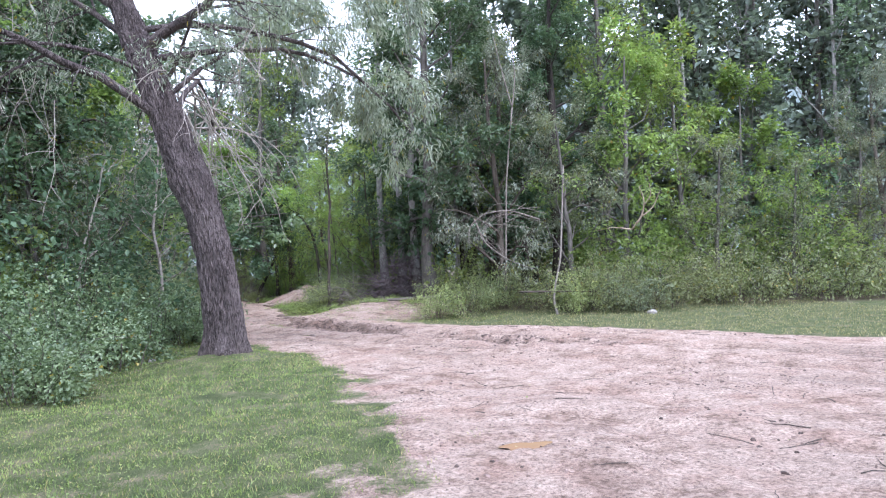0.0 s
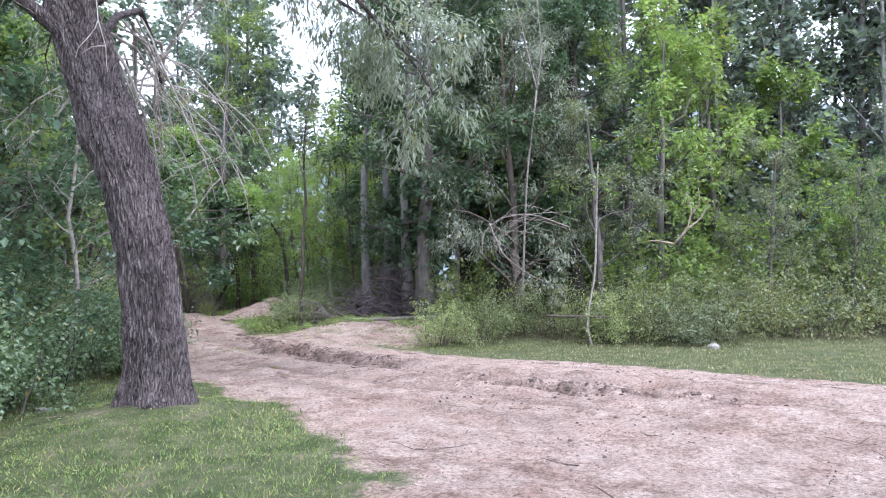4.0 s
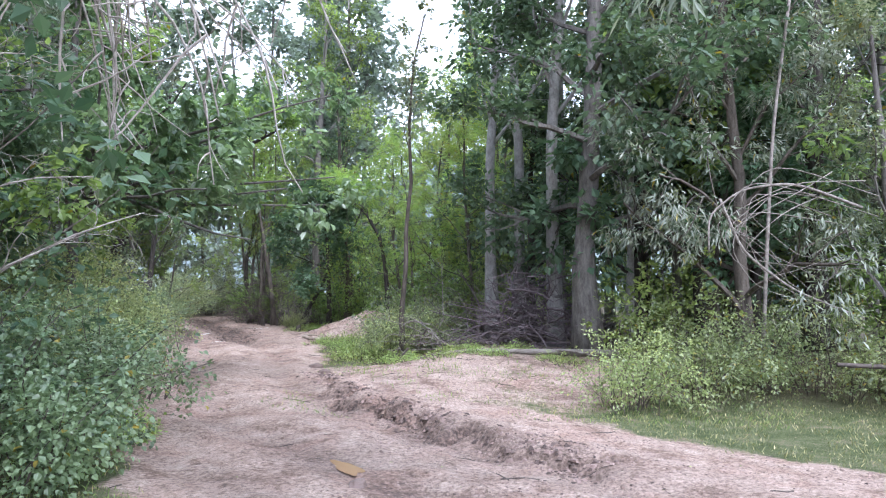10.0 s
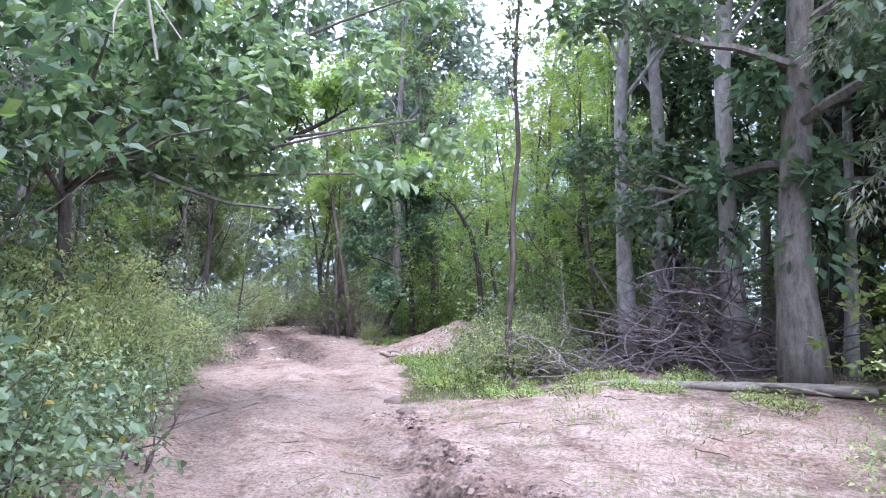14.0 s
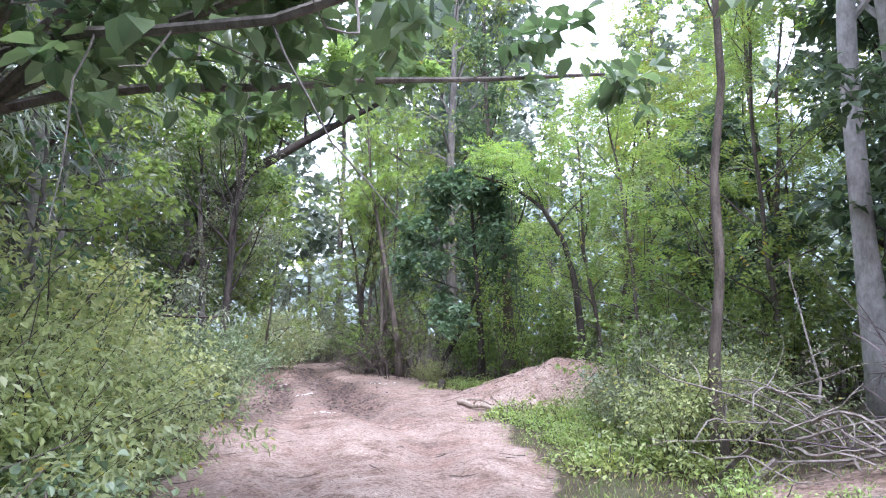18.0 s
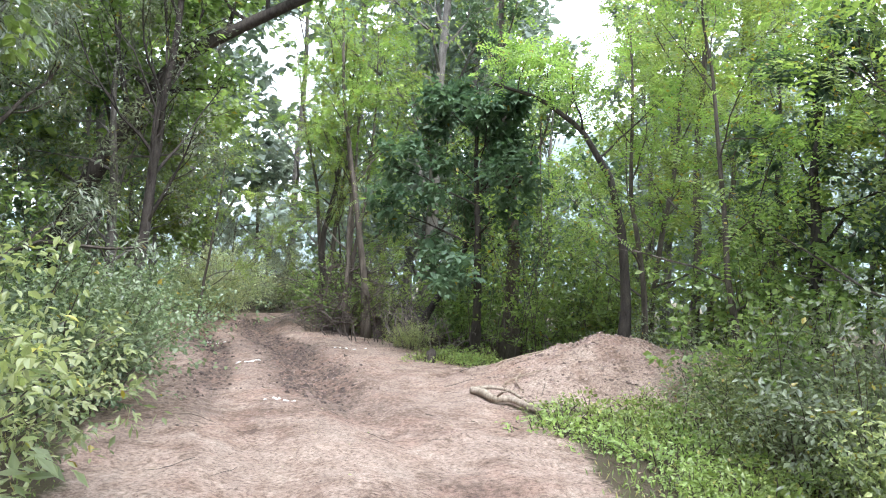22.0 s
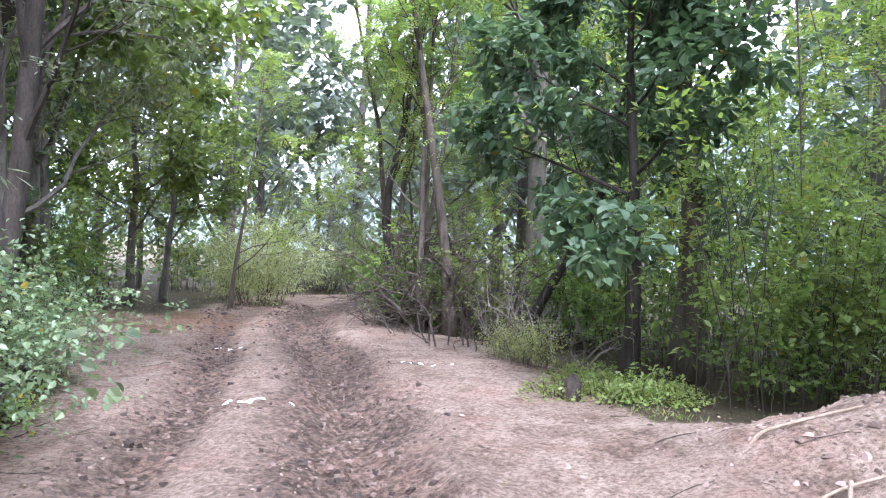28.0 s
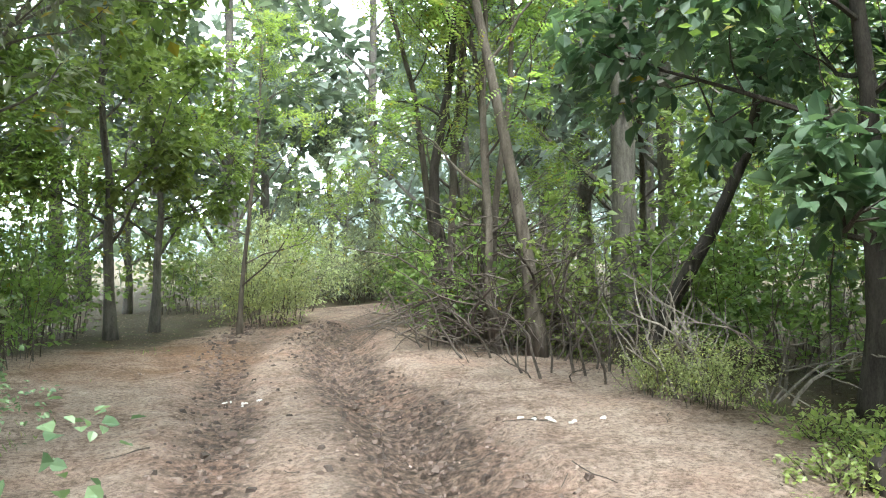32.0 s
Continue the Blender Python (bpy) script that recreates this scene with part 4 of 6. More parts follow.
poplar_b = tree("poplar_tree", "tall slim poplar with grey trunk and thin crown", "tree", 19, 17.0, 0.11, BARK_POPLAR, LEAF_POPLAR, (-0.4, 0.2), 16, 0.22, 0.65, 0.17, (5, 4), 9, 0.16, 0.8, 0.4, 0.13, 0.08, 0.25)
far_tree = tree("far_tree", "distant tree of the wood, its green greyed for haze", "tree", 29, 15.0, 0.16, BARK_GREY, LEAF_FAR, (0.3, 0.3), 16, 0.03, 0.8, 0.24, (3, 5), 8, 0.42, 0.7, 0.4, 0.15, 0.04, 0.4, sides=6)
haze_tree = tree("tall_poplar", "tall poplar deep in the wood, tinted blue-green for haze", "tree", 130, 17.0, 0.15, BARK_GREY, LEAF_HAZE, (0.2, 0.3), 20, 0.04, 0.6, 0.16, (3, 5), 9, 0.36, 0.7, 0.4, 0.14, 0.06, 0.4, sides=6)
pole = tree("thin_tree", "thin crooked tree with few leaves", "tree", 20, 8.5, 0.07, BARK_BROWN, LEAF_OLIVE, (-0.3, 0.1), 8, 0.55, 0.7, 0.16, (4, 3), 10, 0.1, 0.6, 0.4, 0.16, 0.03, 0.1, wob=0.1)
pale_bush = shrub("pale_bush", "pale yellow-green bush at the track's end, brightened by leaf colour for open sky", "bush", 41, (1.1, 1.0), 2.0, 26, LEAF_PALE, TWIG_DARK, 30, 0.1, 0.4, -0.2, scatter=0.16)
bramble = shrub("bramble_bush", "arching bramble thicket with dull green leaves", "bush", 31, (1.1, 1.0), 1.3, 28, LEAF_BRAMBLE, TWIG_DARK, 40, 0.056, 0.92, -0.2, scatter=0.17, full=True)
bramble_b = shrub("bramble_bush", "tangled bramble mound with green leaves", "bush", 32, (0.9, 0.9), 1.0, 24, LEAF_BRAMBLE, TWIG_DARK, 40, 0.056, 0.92, -0.22, scatter=0.17, full=True)
bramble_bank = shrub("bramble_bank", "broad arching bramble bank with small pale green leaves", "bush", 46, (1.7, 1.5), 1.75, 74, LEAF_BRAMBLE, TWIG_DARK, 40, 0.056, 0.9, -0.2, scatter=0.2, full=True)
hedge = shrub("hedge_bush", "loose yellow-green roadside bush with pale tips", "bush", 33, (1.0, 1.0), 1.9, 26, LEAF_HEDGE, TWIG_DARK, 34, 0.072, 0.6, -0.2, scatter=0.17, full=True)
hedge_b = shrub("hedge_bush", "upright leafy bush with yellowing leaves", "bush", 34, (0.8, 0.8), 1.5, 24, LEAF_HEDGE, TWIG_DARK, 30, 0.068, 0.62, -0.18, scatter=0.16, full=True)
mound = shrub("mounded_bush", "rounded green bush drooping to the meadow's edge", "bush", 45, (1.7, 1.4), 2.2, 44, LEAF_MOUND, TWIG_DARK, 26, 0.1, 0.5, -0.3, scatter=0.2)
scrub = shrub("scrub_bush", "grey-green scrub of small leaves", "bush", 35, (1.2, 1.0), 1.7, 26, LEAF_OLIVE, TWIG_DARK, 28, 0.1, 0.46, -0.2, scatter=0.18)
under = shrub("undergrowth_bush", "shaded dark green undergrowth", "bush", 36, (1.4, 1.2), 2.2, 24, LEAF_BROAD, TWIG_DARK, 14, 0.14, 0.66, -0.06, scatter=0.16)
thicket = shrub("thicket", "tall thicket of dark green saplings", "bush", 38, (1.7, 1.5), 4.4, 20, LEAF_DARK, BARK_BROWN, 20, 0.16, 0.6, -0.03, scatter=0.21)
thicket_b = shrub("thicket", "tall grey-green thicket of sallows", "bush", 39, (1.7, 1.5), 4.6, 20, LEAF_OLIVE, BARK_BROWN, 20, 0.15, 0.36, -0.03, scatter=0.21)
thicket_c = shrub("thicket", "tall light green thicket of saplings", "bush", 40, (1.6, 1.5), 4.2, 20, LEAF_LOCUST, BARK_BROWN, 22, 0.13, 0.5, -0.03, scatter=0.21)
herb = shrub("herb_patch", "low fresh green nettles and weeds", "plant", 37, (0.6, 0.5), 0.26, 40, LEAF_HERB, TWIG_DARK, 9, 0.054, 0.62, -0.1, scatter=0.06, twigged=2)

KINDS = dict(bramble_bank=bramble_bank, mound=mound, great=great, layered=layered, haze_tree=haze_tree, pale_bush=pale_bush, willow=willow, olive=olive, oak=oak, locust=locust, locust_b=locust_b, bright=bright, broad=broad, poplar=poplar, poplar_b=poplar_b, pole=pole, bramble=bramble, bramble_b=bramble_b,
             hedge=hedge, hedge_b=hedge_b, scrub=scrub, under=under, herb=herb, hazel=hazel, ash=ash, dusky=dusky, far_tree=far_tree, thicket=thicket, thicket_b=thicket_b, thicket_c=thicket_c)
used = set()


def plant(kind, x, y, scale=1.0, turn=None, tall=1.0, label=""):
    turn = 0 if kind == "hazel" else (x * 97 + y * 57) % 360 if turn is None else turn
    ob = KINDS[kind]
    if kind in used:
        ob = again(ob, x, y, turn, scale, 0.0, tall)
    else:
        used.add(kind)
        stand(ob, x, y, turn, scale, 0.0, tall)
    return tagged(ob, label)



# ---- the woods, stretch by stretch ----
for kind, x, y, scale in (
    # right of the meadow and behind it
    ("willow", 1.9, 25.4, 1.0), ("olive", 4.2, 24.8, 0.95), ("bright", 6.3, 26.5, 1.15), ("olive", 9.3, 25.6, 0.8), ("olive", 12.4, 26.6, 0.75),
    ("poplar", -1.3, 28.2, 1.0), ("oak", 3.4, 31.0, 0.9), ("dusky", 1.6, 27.4, 1.15), ("dusky", 2.9, 28.2, 1.25), ("poplar_b", 0.25, 28.2, 0.8), ("poplar", -2.85, 30.9, 1.0), ("poplar", -2.2, 31.9, 1.05), ("poplar_b", -0.9, 33.5, 1.0), ("poplar_b", 1.0, 31.6, 0.85),
    ("poplar", 0.8, 36.5, 1.0), ("poplar_b", 2.6, 34.5, 1.1), ("poplar", 7.5, 33.0, 1.0), ("poplar_b", 10.5, 31.5, 1.0), ("poplar", 13.5, 33.0, 1.1), ("poplar_b", 16.5, 31.0, 1.05),
    ("poplar", 19.0, 34.5, 1.0), ("olive", 15.5, 28.0, 0.9), ("bright", 9.6, 29.5, 1.25), ("broad", 12.3, 30.5, 1.1), ("willow", 17.5, 29.5, 1.0),
    ("great", -0.72, 26.7, 1.0), ("willow", 1.9, 27.8, 1.15), ("great", -10.8, 21.4, 0.72), ("layered", -10.2, 40.9, 0.9), ("dusky", 0.4, 28.4, 1.4), ("dusky", -1.9, 33.0, 1.3), 
    ("pole", -4.95, 29.2, 1.0), ("locust", -6.2, 41.5, 1.05), ("locust", -4.6, 44.0, 1.1), ("locust_b", -2.2, 40.4, 1.2), ("locust_b", -4.4, 38.5, 1.2), ("locust", -3.0, 36.5, 1.0), ("locust_b", -5.6, 35.6, 1.0), ("locust_b", -3.6, 33.6, 1.1),
    # left of the track
    ("willow", -13.2, 24.6, 1.2), ("willow", -15.4, 29.6, 1.15), ("bright", -12.4, 21.6, 1.1), ("willow", -16.8, 33.4, 1.0), ("ash", -16.8, 30.6, 1.05), ("ash", -19.6, 36.4, 1.0), ("ash", -14.4, 21.8, 1.0), ("ash", -11.8, 15.2, 1.05), ("oak", -10.2, 19.4, 0.95), ("oak", -13.6, 16.6, 1.1), ("oak", 4.2, 28.4, 1.0), ("ash", 6.6, 30.2, 1.0), ("willow", -22.6, 58.0, 0.5), ("willow", -20.2, 58.8, 0.5), ("willow", -24.2, 55.5, 0.5), ("oak", 0.9, 30.6, 0.95), ("broad", 1.5, 28.9, 1.15), ("oak", -11.6, 17.8, 1.05), ("dusky", -4.0, 37.5, 1.1), ("locust", -5.3, 41.0, 1.35), ("locust", -2.6, 38.2, 1.35), ("locust_b", -0.6, 36.0, 1.3), ("hazel", -10.8, 25.0, 1.0), ("broad", -9.6, 20.2, 0.85), ("broad", -13.6, 28.6, 0.7), ("olive", -16.2, 36.2, 0.95), ("broad", -18.6, 38.8, 1.45), ("broad", -20.2, 40.6, 1.35),
    ("broad", -21.6, 44.2, 1.0), ("locust_b", -20.1, 46.0, 1.0), ("broad", -22.0, 45.8, 0.9), ("broad", -23.5, 42.0, 1.0), ("bright", -26.0, 49.5, 0.9), ("ash", -22.6, 39.6, 1.0), ("poplar", -24.5, 44.0, 1.0),
    ("ash", -12.6, 46.8, 1.2), ("poplar", -11.9, 21.2, 0.8), ("poplar", -14.8, 29.5, 0.85), ("poplar_b", -17.5, 33.8, 0.9), ("poplar_b", -16.2, 31.5, 0.8), ("poplar", -12.4, 19.0, 0.85), ("willow", -16.5, 28.0, 1.0),
    ("olive", -9.8, 17.6, 0.8), ("willow", -13.0, 22.5, 0.9), ("poplar_b", -13.6, 27.0, 0.9), ("poplar", -16.0, 30.0, 0.9), ("poplar_b", -18.5, 33.0, 0.9), ("oak", -15.0, 18.0, 0.8),
    ("poplar", -11.5, 22.0, 0.95), ("broad", -14.0, 13.5, 1.0), ("olive", -11.5, 13.8, 0.85), ("poplar_b", -19.0, 24.0, 0.9), ("poplar", -22.0, 30.0, 0.9),
    # round the bend
    ("locust", -15.3, 45.2, 1.05), ("locust", -14.4, 44.2, 1.0), ("locust_b", -15.6, 47.4, 0.9), ("thicket_c", -9.4, 45.4, 0.9), ("thicket_c", -7.6, 43.6, 0.95), ("bright", -10.8, 47.0, 0.9), ("locust", -6.7, 38.4, 0.85),
    ("bright", -9.0, 48.0, 1.1), ("locust", -12.5, 50.0, 1.1), ("bright", -6.0, 45.5, 1.1),
    ("olive", -22.6, 56.0, 0.8), ("olive", -19.2, 60.0, 0.9), ("willow", -25.0, 60.0, 1.0), ("willow", -16.0, 64.0, 1.1),
):
    plant(kind, x, y, scale)

for kind, x, y, scale in (
    # along the meadow
    ("hedge_b", -0.5, 22.5, 0.7), ("mound", 0.5, 23.4, 0.6), ("mound", 1.6, 24.2, 0.6), ("hedge_b", 4.0, 22.6, 0.8), ("mound", 5.0, 23.2, 0.7), ("scrub", 5.7, 22.3, 0.75), ("mound", 6.6, 23.6, 0.85), ("mound", 4.6, 23.3, 0.75),
    ("hedge", 8.6, 24.4, 0.75), ("mound", 9.4, 24.3, 0.95), ("mound", 12.6, 25.2, 1.0), ("mound", 15.4, 25.6, 1.0), ("mound", 2.6, 23.9, 0.7), ("under", 7.6, 25.8, 1.1), ("under", 14.6, 26.2, 1.1), ("under", 10.9, 27.2, 1.2),
    ("under", 0.4, 25.0, 0.75), ("under", 5.6, 25.2, 1.0),
    # behind the log
    ("mound", -4.5, 29.9, 0.5), ("mound", -4.9, 31.2, 0.55), ("hedge_b", -5.6, 30.5, 0.5), ("mound", -5.7, 32.2, 0.5), ("hedge_b", -6.0, 33.3, 0.6), ("scrub", -4.9, 32.8, 0.85), ("mound", -5.0, 34.6, 0.6), ("herb", -2.6, 25.95, 0.7), ("herb", -1.5, 25.6, 0.6), ("herb", -3.6, 26.25, 0.8), ("herb", -2.0, 26.7, 0.7), ("herb", -3.2, 27.1, 0.8),
    ("scrub", -5.4, 31.4, 0.8), ("hedge_b", -5.4, 29.6, 0.75), ("under", -6.0, 33.4, 0.7), ("hedge_b", -4.6, 30.6, 0.7), ("under", 1.8, 29.5, 0.8), ("under", -0.6, 33.6, 0.9), ("under", -3.2, 34.0, 0.9),
    ("scrub", -5.6, 34.3, 0.75), ("under", -4.8, 36.5, 0.9), ("under", 3.5, 33.5, 1.0), ("under", -5.0, 40.0, 1.0), ("under", -7.4, 41.5, 1.0),
    # left of the willow and deep in the wood
    ("under", 5.4, 29.5, 1.3), ("under", 8.6, 28.6, 1.4), ("under", 12.6, 29.0, 1.4), ("under", 15.8, 29.8, 1.4), ("under", 2.6, 35.5, 1.4), ("under", 6.4, 34.5, 1.5), ("under", 10.4, 33.5, 1.5), ("under", 14.6, 33.0, 1.5),
    ("under", -1.6, 36.6, 1.3), ("under", -3.6, 42.0, 1.4), ("under", -12.6, 20.2, 1.3), ("under", -14.4, 24.2, 1.4), ("under", -16.4, 29.6, 1.4), ("under", -19.6, 35.0, 1.4), ("under", -12.4, 16.4, 1.4), ("under", -13.0, 11.6, 1.4), ("under", -22.6, 38.6, 1.4),
    ("bramble", -6.1, 11.6, 1.0), ("bramble", -6.4, 13.6, 1.1), ("bramble", -7.0, 15.6, 1.1), ("bramble_b", -5.6, 10.2, 0.9), ("bramble", -7.9, 12.6, 1.2), ("bramble", -8.4, 14.8, 1.2),
    ("bramble_b", -6.3, 17.6, 1.0), ("bramble", -7.2, 18.6, 1.15), ("under", -9.4, 14.6, 1.1), ("under", -10.2, 11.8, 1.1), ("under", -9.0, 17.2, 1.0), ("bramble", -8.0, 10.2, 1.1),
    # the hedge on the left
    ("bramble", -6.9, 19.6, 0.95), ("bramble", -8.0, 21.1, 0.95), ("hedge", -9.6, 22.4, 0.9), ("bramble_b", -8.6, 23.0, 0.9), ("hedge", -10.4, 24.4, 0.9), ("hedge", -11.6, 25.6, 1.15), ("hedge", -13.3, 27.5, 1.2), ("hedge", -11.4, 24.0, 1.1), ("hedge_b", -9.9, 24.9, 0.9),
    ("bramble_b", -9.6, 24.4, 0.7), ("hedge", -11.6, 27.2, 0.95), ("hedge_b", -10.9, 26.3, 0.9), ("bramble", -12.4, 28.9, 0.9), ("hedge", -13.2, 29.0, 1.0), ("bramble_bank", -13.75, 31.6, 0.95),
    ("bramble_bank", -14.95, 33.9, 0.82), ("bramble_bank", -16.5, 36.2, 0.6),
    ("under", -12.6, 24.6, 1.0), ("under", -13.6, 27.4, 1.0), ("under", -16.5, 33.0, 1.0), ("under", -19.0, 38.0, 0.9), ("under", -21.4, 41.4, 0.9), ("under", -22.8, 43.6, 0.8),
    # round the bend
    ("pale_bush", -21.3, 49.0, 1.15), ("pale_bush", -22.6, 51.8, 1.25), ("pale_bush", -20.4, 56.6, 1.2), ("pale_bush", -22.8, 57.4, 1.3), ("pale_bush", -18.4, 55.6, 1.1), ("pale_bush", -24.4, 53.4, 1.2), ("hedge", -20.9, 48.0, 0.9), ("under", -17.1, 47.8, 0.7), ("under", -14.2, 46.0, 1.0), ("under", -15.0, 44.6, 0.75), ("under", -13.2, 44.4, 0.7), ("under", -11.0, 43.4, 0.8), ("under", -16.2, 49.5, 1.1), ("under", -11.8, 44.6, 0.9), ("under", -9.2, 42.2, 0.8), ("under", -8.2, 39.8, 0.75),
    ("scrub", -6.4, 38.6, 0.7), ("under", -7.2, 43.4, 1.1), ("under", -10.8, 45.6, 1.1), ("scrub", -22.4, 55.4, 1.1), ("scrub", -21.0, 57.6, 1.2), ("hedge", -17.6, 53.6, 1.1),
    ("scrub", -18.2, 58.0, 1.2), ("under", -24.4, 50.2, 1.1), ("hedge_b", -11.6, 40.6, 0.4), ("hedge_b", -12.1, 41.2, 0.35),
    # weeds along the edges
    ("herb", -6.33, 29.69, 0.88), ("herb", -5.35, 29.31, 1.2), ("herb", -7.49, 32.46, 0.94), ("herb", -6.16, 29.21, 1.26), ("herb", -6.6, 33.02, 0.9), ("herb", -5.58, 30.36, 1.23), ("herb", -8.03, 33.1, 1.14), ("herb", -6.9, 31.11, 0.84), ("herb", -6.77, 33.32, 0.95), ("herb", -7.23, 33.49, 1.22), ("herb", -6.48, 31.23, 1.02), ("herb", -5.77, 29.69, 0.82), ("herb", -4.89, 28.63, 1.07), ("herb", -6.51, 31.4, 0.9), ("herb", -6.61, 30.78, 0.94), ("herb", -5.48, 30.22, 1.08), ("herb", -6.89, 34.74, 0.91), ("herb", -6.37, 34.64, 0.97), ("herb", -7.41, 33.56, 1.15), ("herb", -5.71, 35.2, 1.28), ("herb", -7.87, 33.96, 1.19), ("herb", -9.72, 39.28, 1.21), ("herb", -10.44, 39.06, 0.87), ("herb", -9.66, 39.08, 0.8), ("herb", -10.07, 39.02, 0.98), ("herb", -10.55, 39.38, 1.01), ("herb", -10.46, 38.74, 0.88), ("herb", -8.1, 21.08, 1.05), ("herb", -6.4, 19.41, 1.06), ("herb", -8.04, 21.94, 1.04), ("herb", -6.97, 19.34, 1.01), ("herb", -6.51, 19.76, 1.05), ("herb", -6.71, 18.6, 0.9), ("herb", -6.49, 19.35, 0.83), ("herb", -11.3, 28.03, 1), ("herb", -11.23, 27.93, 1.17), ("herb", -11.24, 27.1, 1.24), ("herb", -15.18, 35.13, 1.13), ("herb", -15.33, 35.12, 1.06), ("herb", -15.18, 34.62, 1.26), ("herb", -15.91, 35.5, 1.28), ("herb", -10.5, 39.4, 1.0), ("herb", -10.1, 38.9, 1.0), ("herb", -10.8, 39.9, 0.9), ("herb", -9.7, 39.7, 1.0), ("herb", -7.0, 31.9, 1.1), ("herb", -6.4, 31.0, 1.1), ("herb", -5.8, 29.9, 1.1),
    ("herb", -7.3, 33.0, 1.0), ("herb", -6.5, 32.4, 1.2), ("herb", -5.9, 31.2, 1.2), ("herb", -5.2, 29.2, 1.0), ("herb", -6.9, 34.0, 1.0), ("herb", -10.9, 38.6, 0.9), ("herb", -7.0, 20.2, 1.1), ("herb", -6.6, 19.2, 1.0),
):
    plant(kind, x, y, scale)

for x, y, scale in ((-9.1, 22.5, 0.72), (-9.7, 24.0, 0.7), (-10.5, 25.7, 0.75), (-8.4, 20.9, 0.68), (-11.6, 27.8, 0.75)):
    plant("pale_bush", x, y, scale, label="pale yellow-green bush beside the track, brightened by leaf colour for open sky")
for x, y, scale in ((-4.3, 26.7, 0.7), (-3.0, 26.3, 0.6), (-2.1, 27.2, 0.75), (-4.9, 27.7, 0.9), (-3.6, 27.4, 0.65), (-0.9, 27.0, 0.8), (-1.2, 25.3, 0.7)):
    plant("herb", x, y, scale)

# the depth of the wood: saplings behind the first rows, haze-coloured trees beyond
fill = np.random.default_rng(77)
for gx_ in np.arange(-27, 20, 2.9):
    for gy_ in np.arange(9, 62, 2.9):
        x, y = gx_ + fill.uniform(-1, 1), gy_ + fill.uniform(-1, 1)
        off, far = along(TRACK, x, y)
        open_ground = (x > -6.5 and y < 22.5) or y < np.interp(x, [-12, 0, 10, 20], [8, 25, 27, 28]) and x > -6
        if open_ground or abs(off[0]) < (4.3 if y < 46 else 8.5) or math.hypot(x + 7, y - 36) < 3.2 or (x > -6 and 24 < y < 33 and x < 3.2):
            continue
        gap = abs(math.degrees(math.atan2(x + 1.2, y - 8)) + 8.5) < 4.5 and y > 20
        near = abs(off[0]) < 9.5 or (x > -3 and y < 34)
        pick = fill.random()
        if y > 36 and x < -9:
            pick *= 1.35 if pick > 0.2 else 0.9
        if near and pick < (0.34 if x > -3 else 0.66):
            kind = "thicket_c" if gap or pick < 0.2 else "thicket" if pick < 0.5 else "thicket_b"
            plant(kind, x, y, fill.uniform(0.75, 1.15) * (0.75 if gap else 1))
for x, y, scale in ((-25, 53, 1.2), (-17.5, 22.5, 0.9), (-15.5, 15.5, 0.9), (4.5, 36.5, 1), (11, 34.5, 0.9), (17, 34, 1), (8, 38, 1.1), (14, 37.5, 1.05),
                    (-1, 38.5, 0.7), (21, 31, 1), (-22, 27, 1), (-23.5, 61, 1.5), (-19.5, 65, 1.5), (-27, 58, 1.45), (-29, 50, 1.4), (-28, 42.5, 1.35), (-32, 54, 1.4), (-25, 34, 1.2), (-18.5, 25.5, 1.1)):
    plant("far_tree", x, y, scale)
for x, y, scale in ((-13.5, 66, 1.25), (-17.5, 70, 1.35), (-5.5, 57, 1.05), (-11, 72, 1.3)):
    plant("far_tree", x, y, scale, label="tall tree beyond the bend, its leaf colour greyed for haze")
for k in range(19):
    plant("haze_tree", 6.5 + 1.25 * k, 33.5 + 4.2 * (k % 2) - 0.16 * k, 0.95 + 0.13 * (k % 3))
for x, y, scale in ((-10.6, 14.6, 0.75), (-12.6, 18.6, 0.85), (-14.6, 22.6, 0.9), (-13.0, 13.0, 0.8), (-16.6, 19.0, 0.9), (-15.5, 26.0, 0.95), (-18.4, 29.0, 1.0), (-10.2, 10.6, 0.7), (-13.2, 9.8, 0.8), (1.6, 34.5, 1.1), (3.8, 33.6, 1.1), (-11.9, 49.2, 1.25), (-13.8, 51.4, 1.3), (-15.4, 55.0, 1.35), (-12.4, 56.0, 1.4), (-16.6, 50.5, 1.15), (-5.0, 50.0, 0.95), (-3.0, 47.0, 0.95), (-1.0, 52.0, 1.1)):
    plant("haze_tree", x, y, scale, label="tree in the depth of the wood, tinted blue-green for haze")


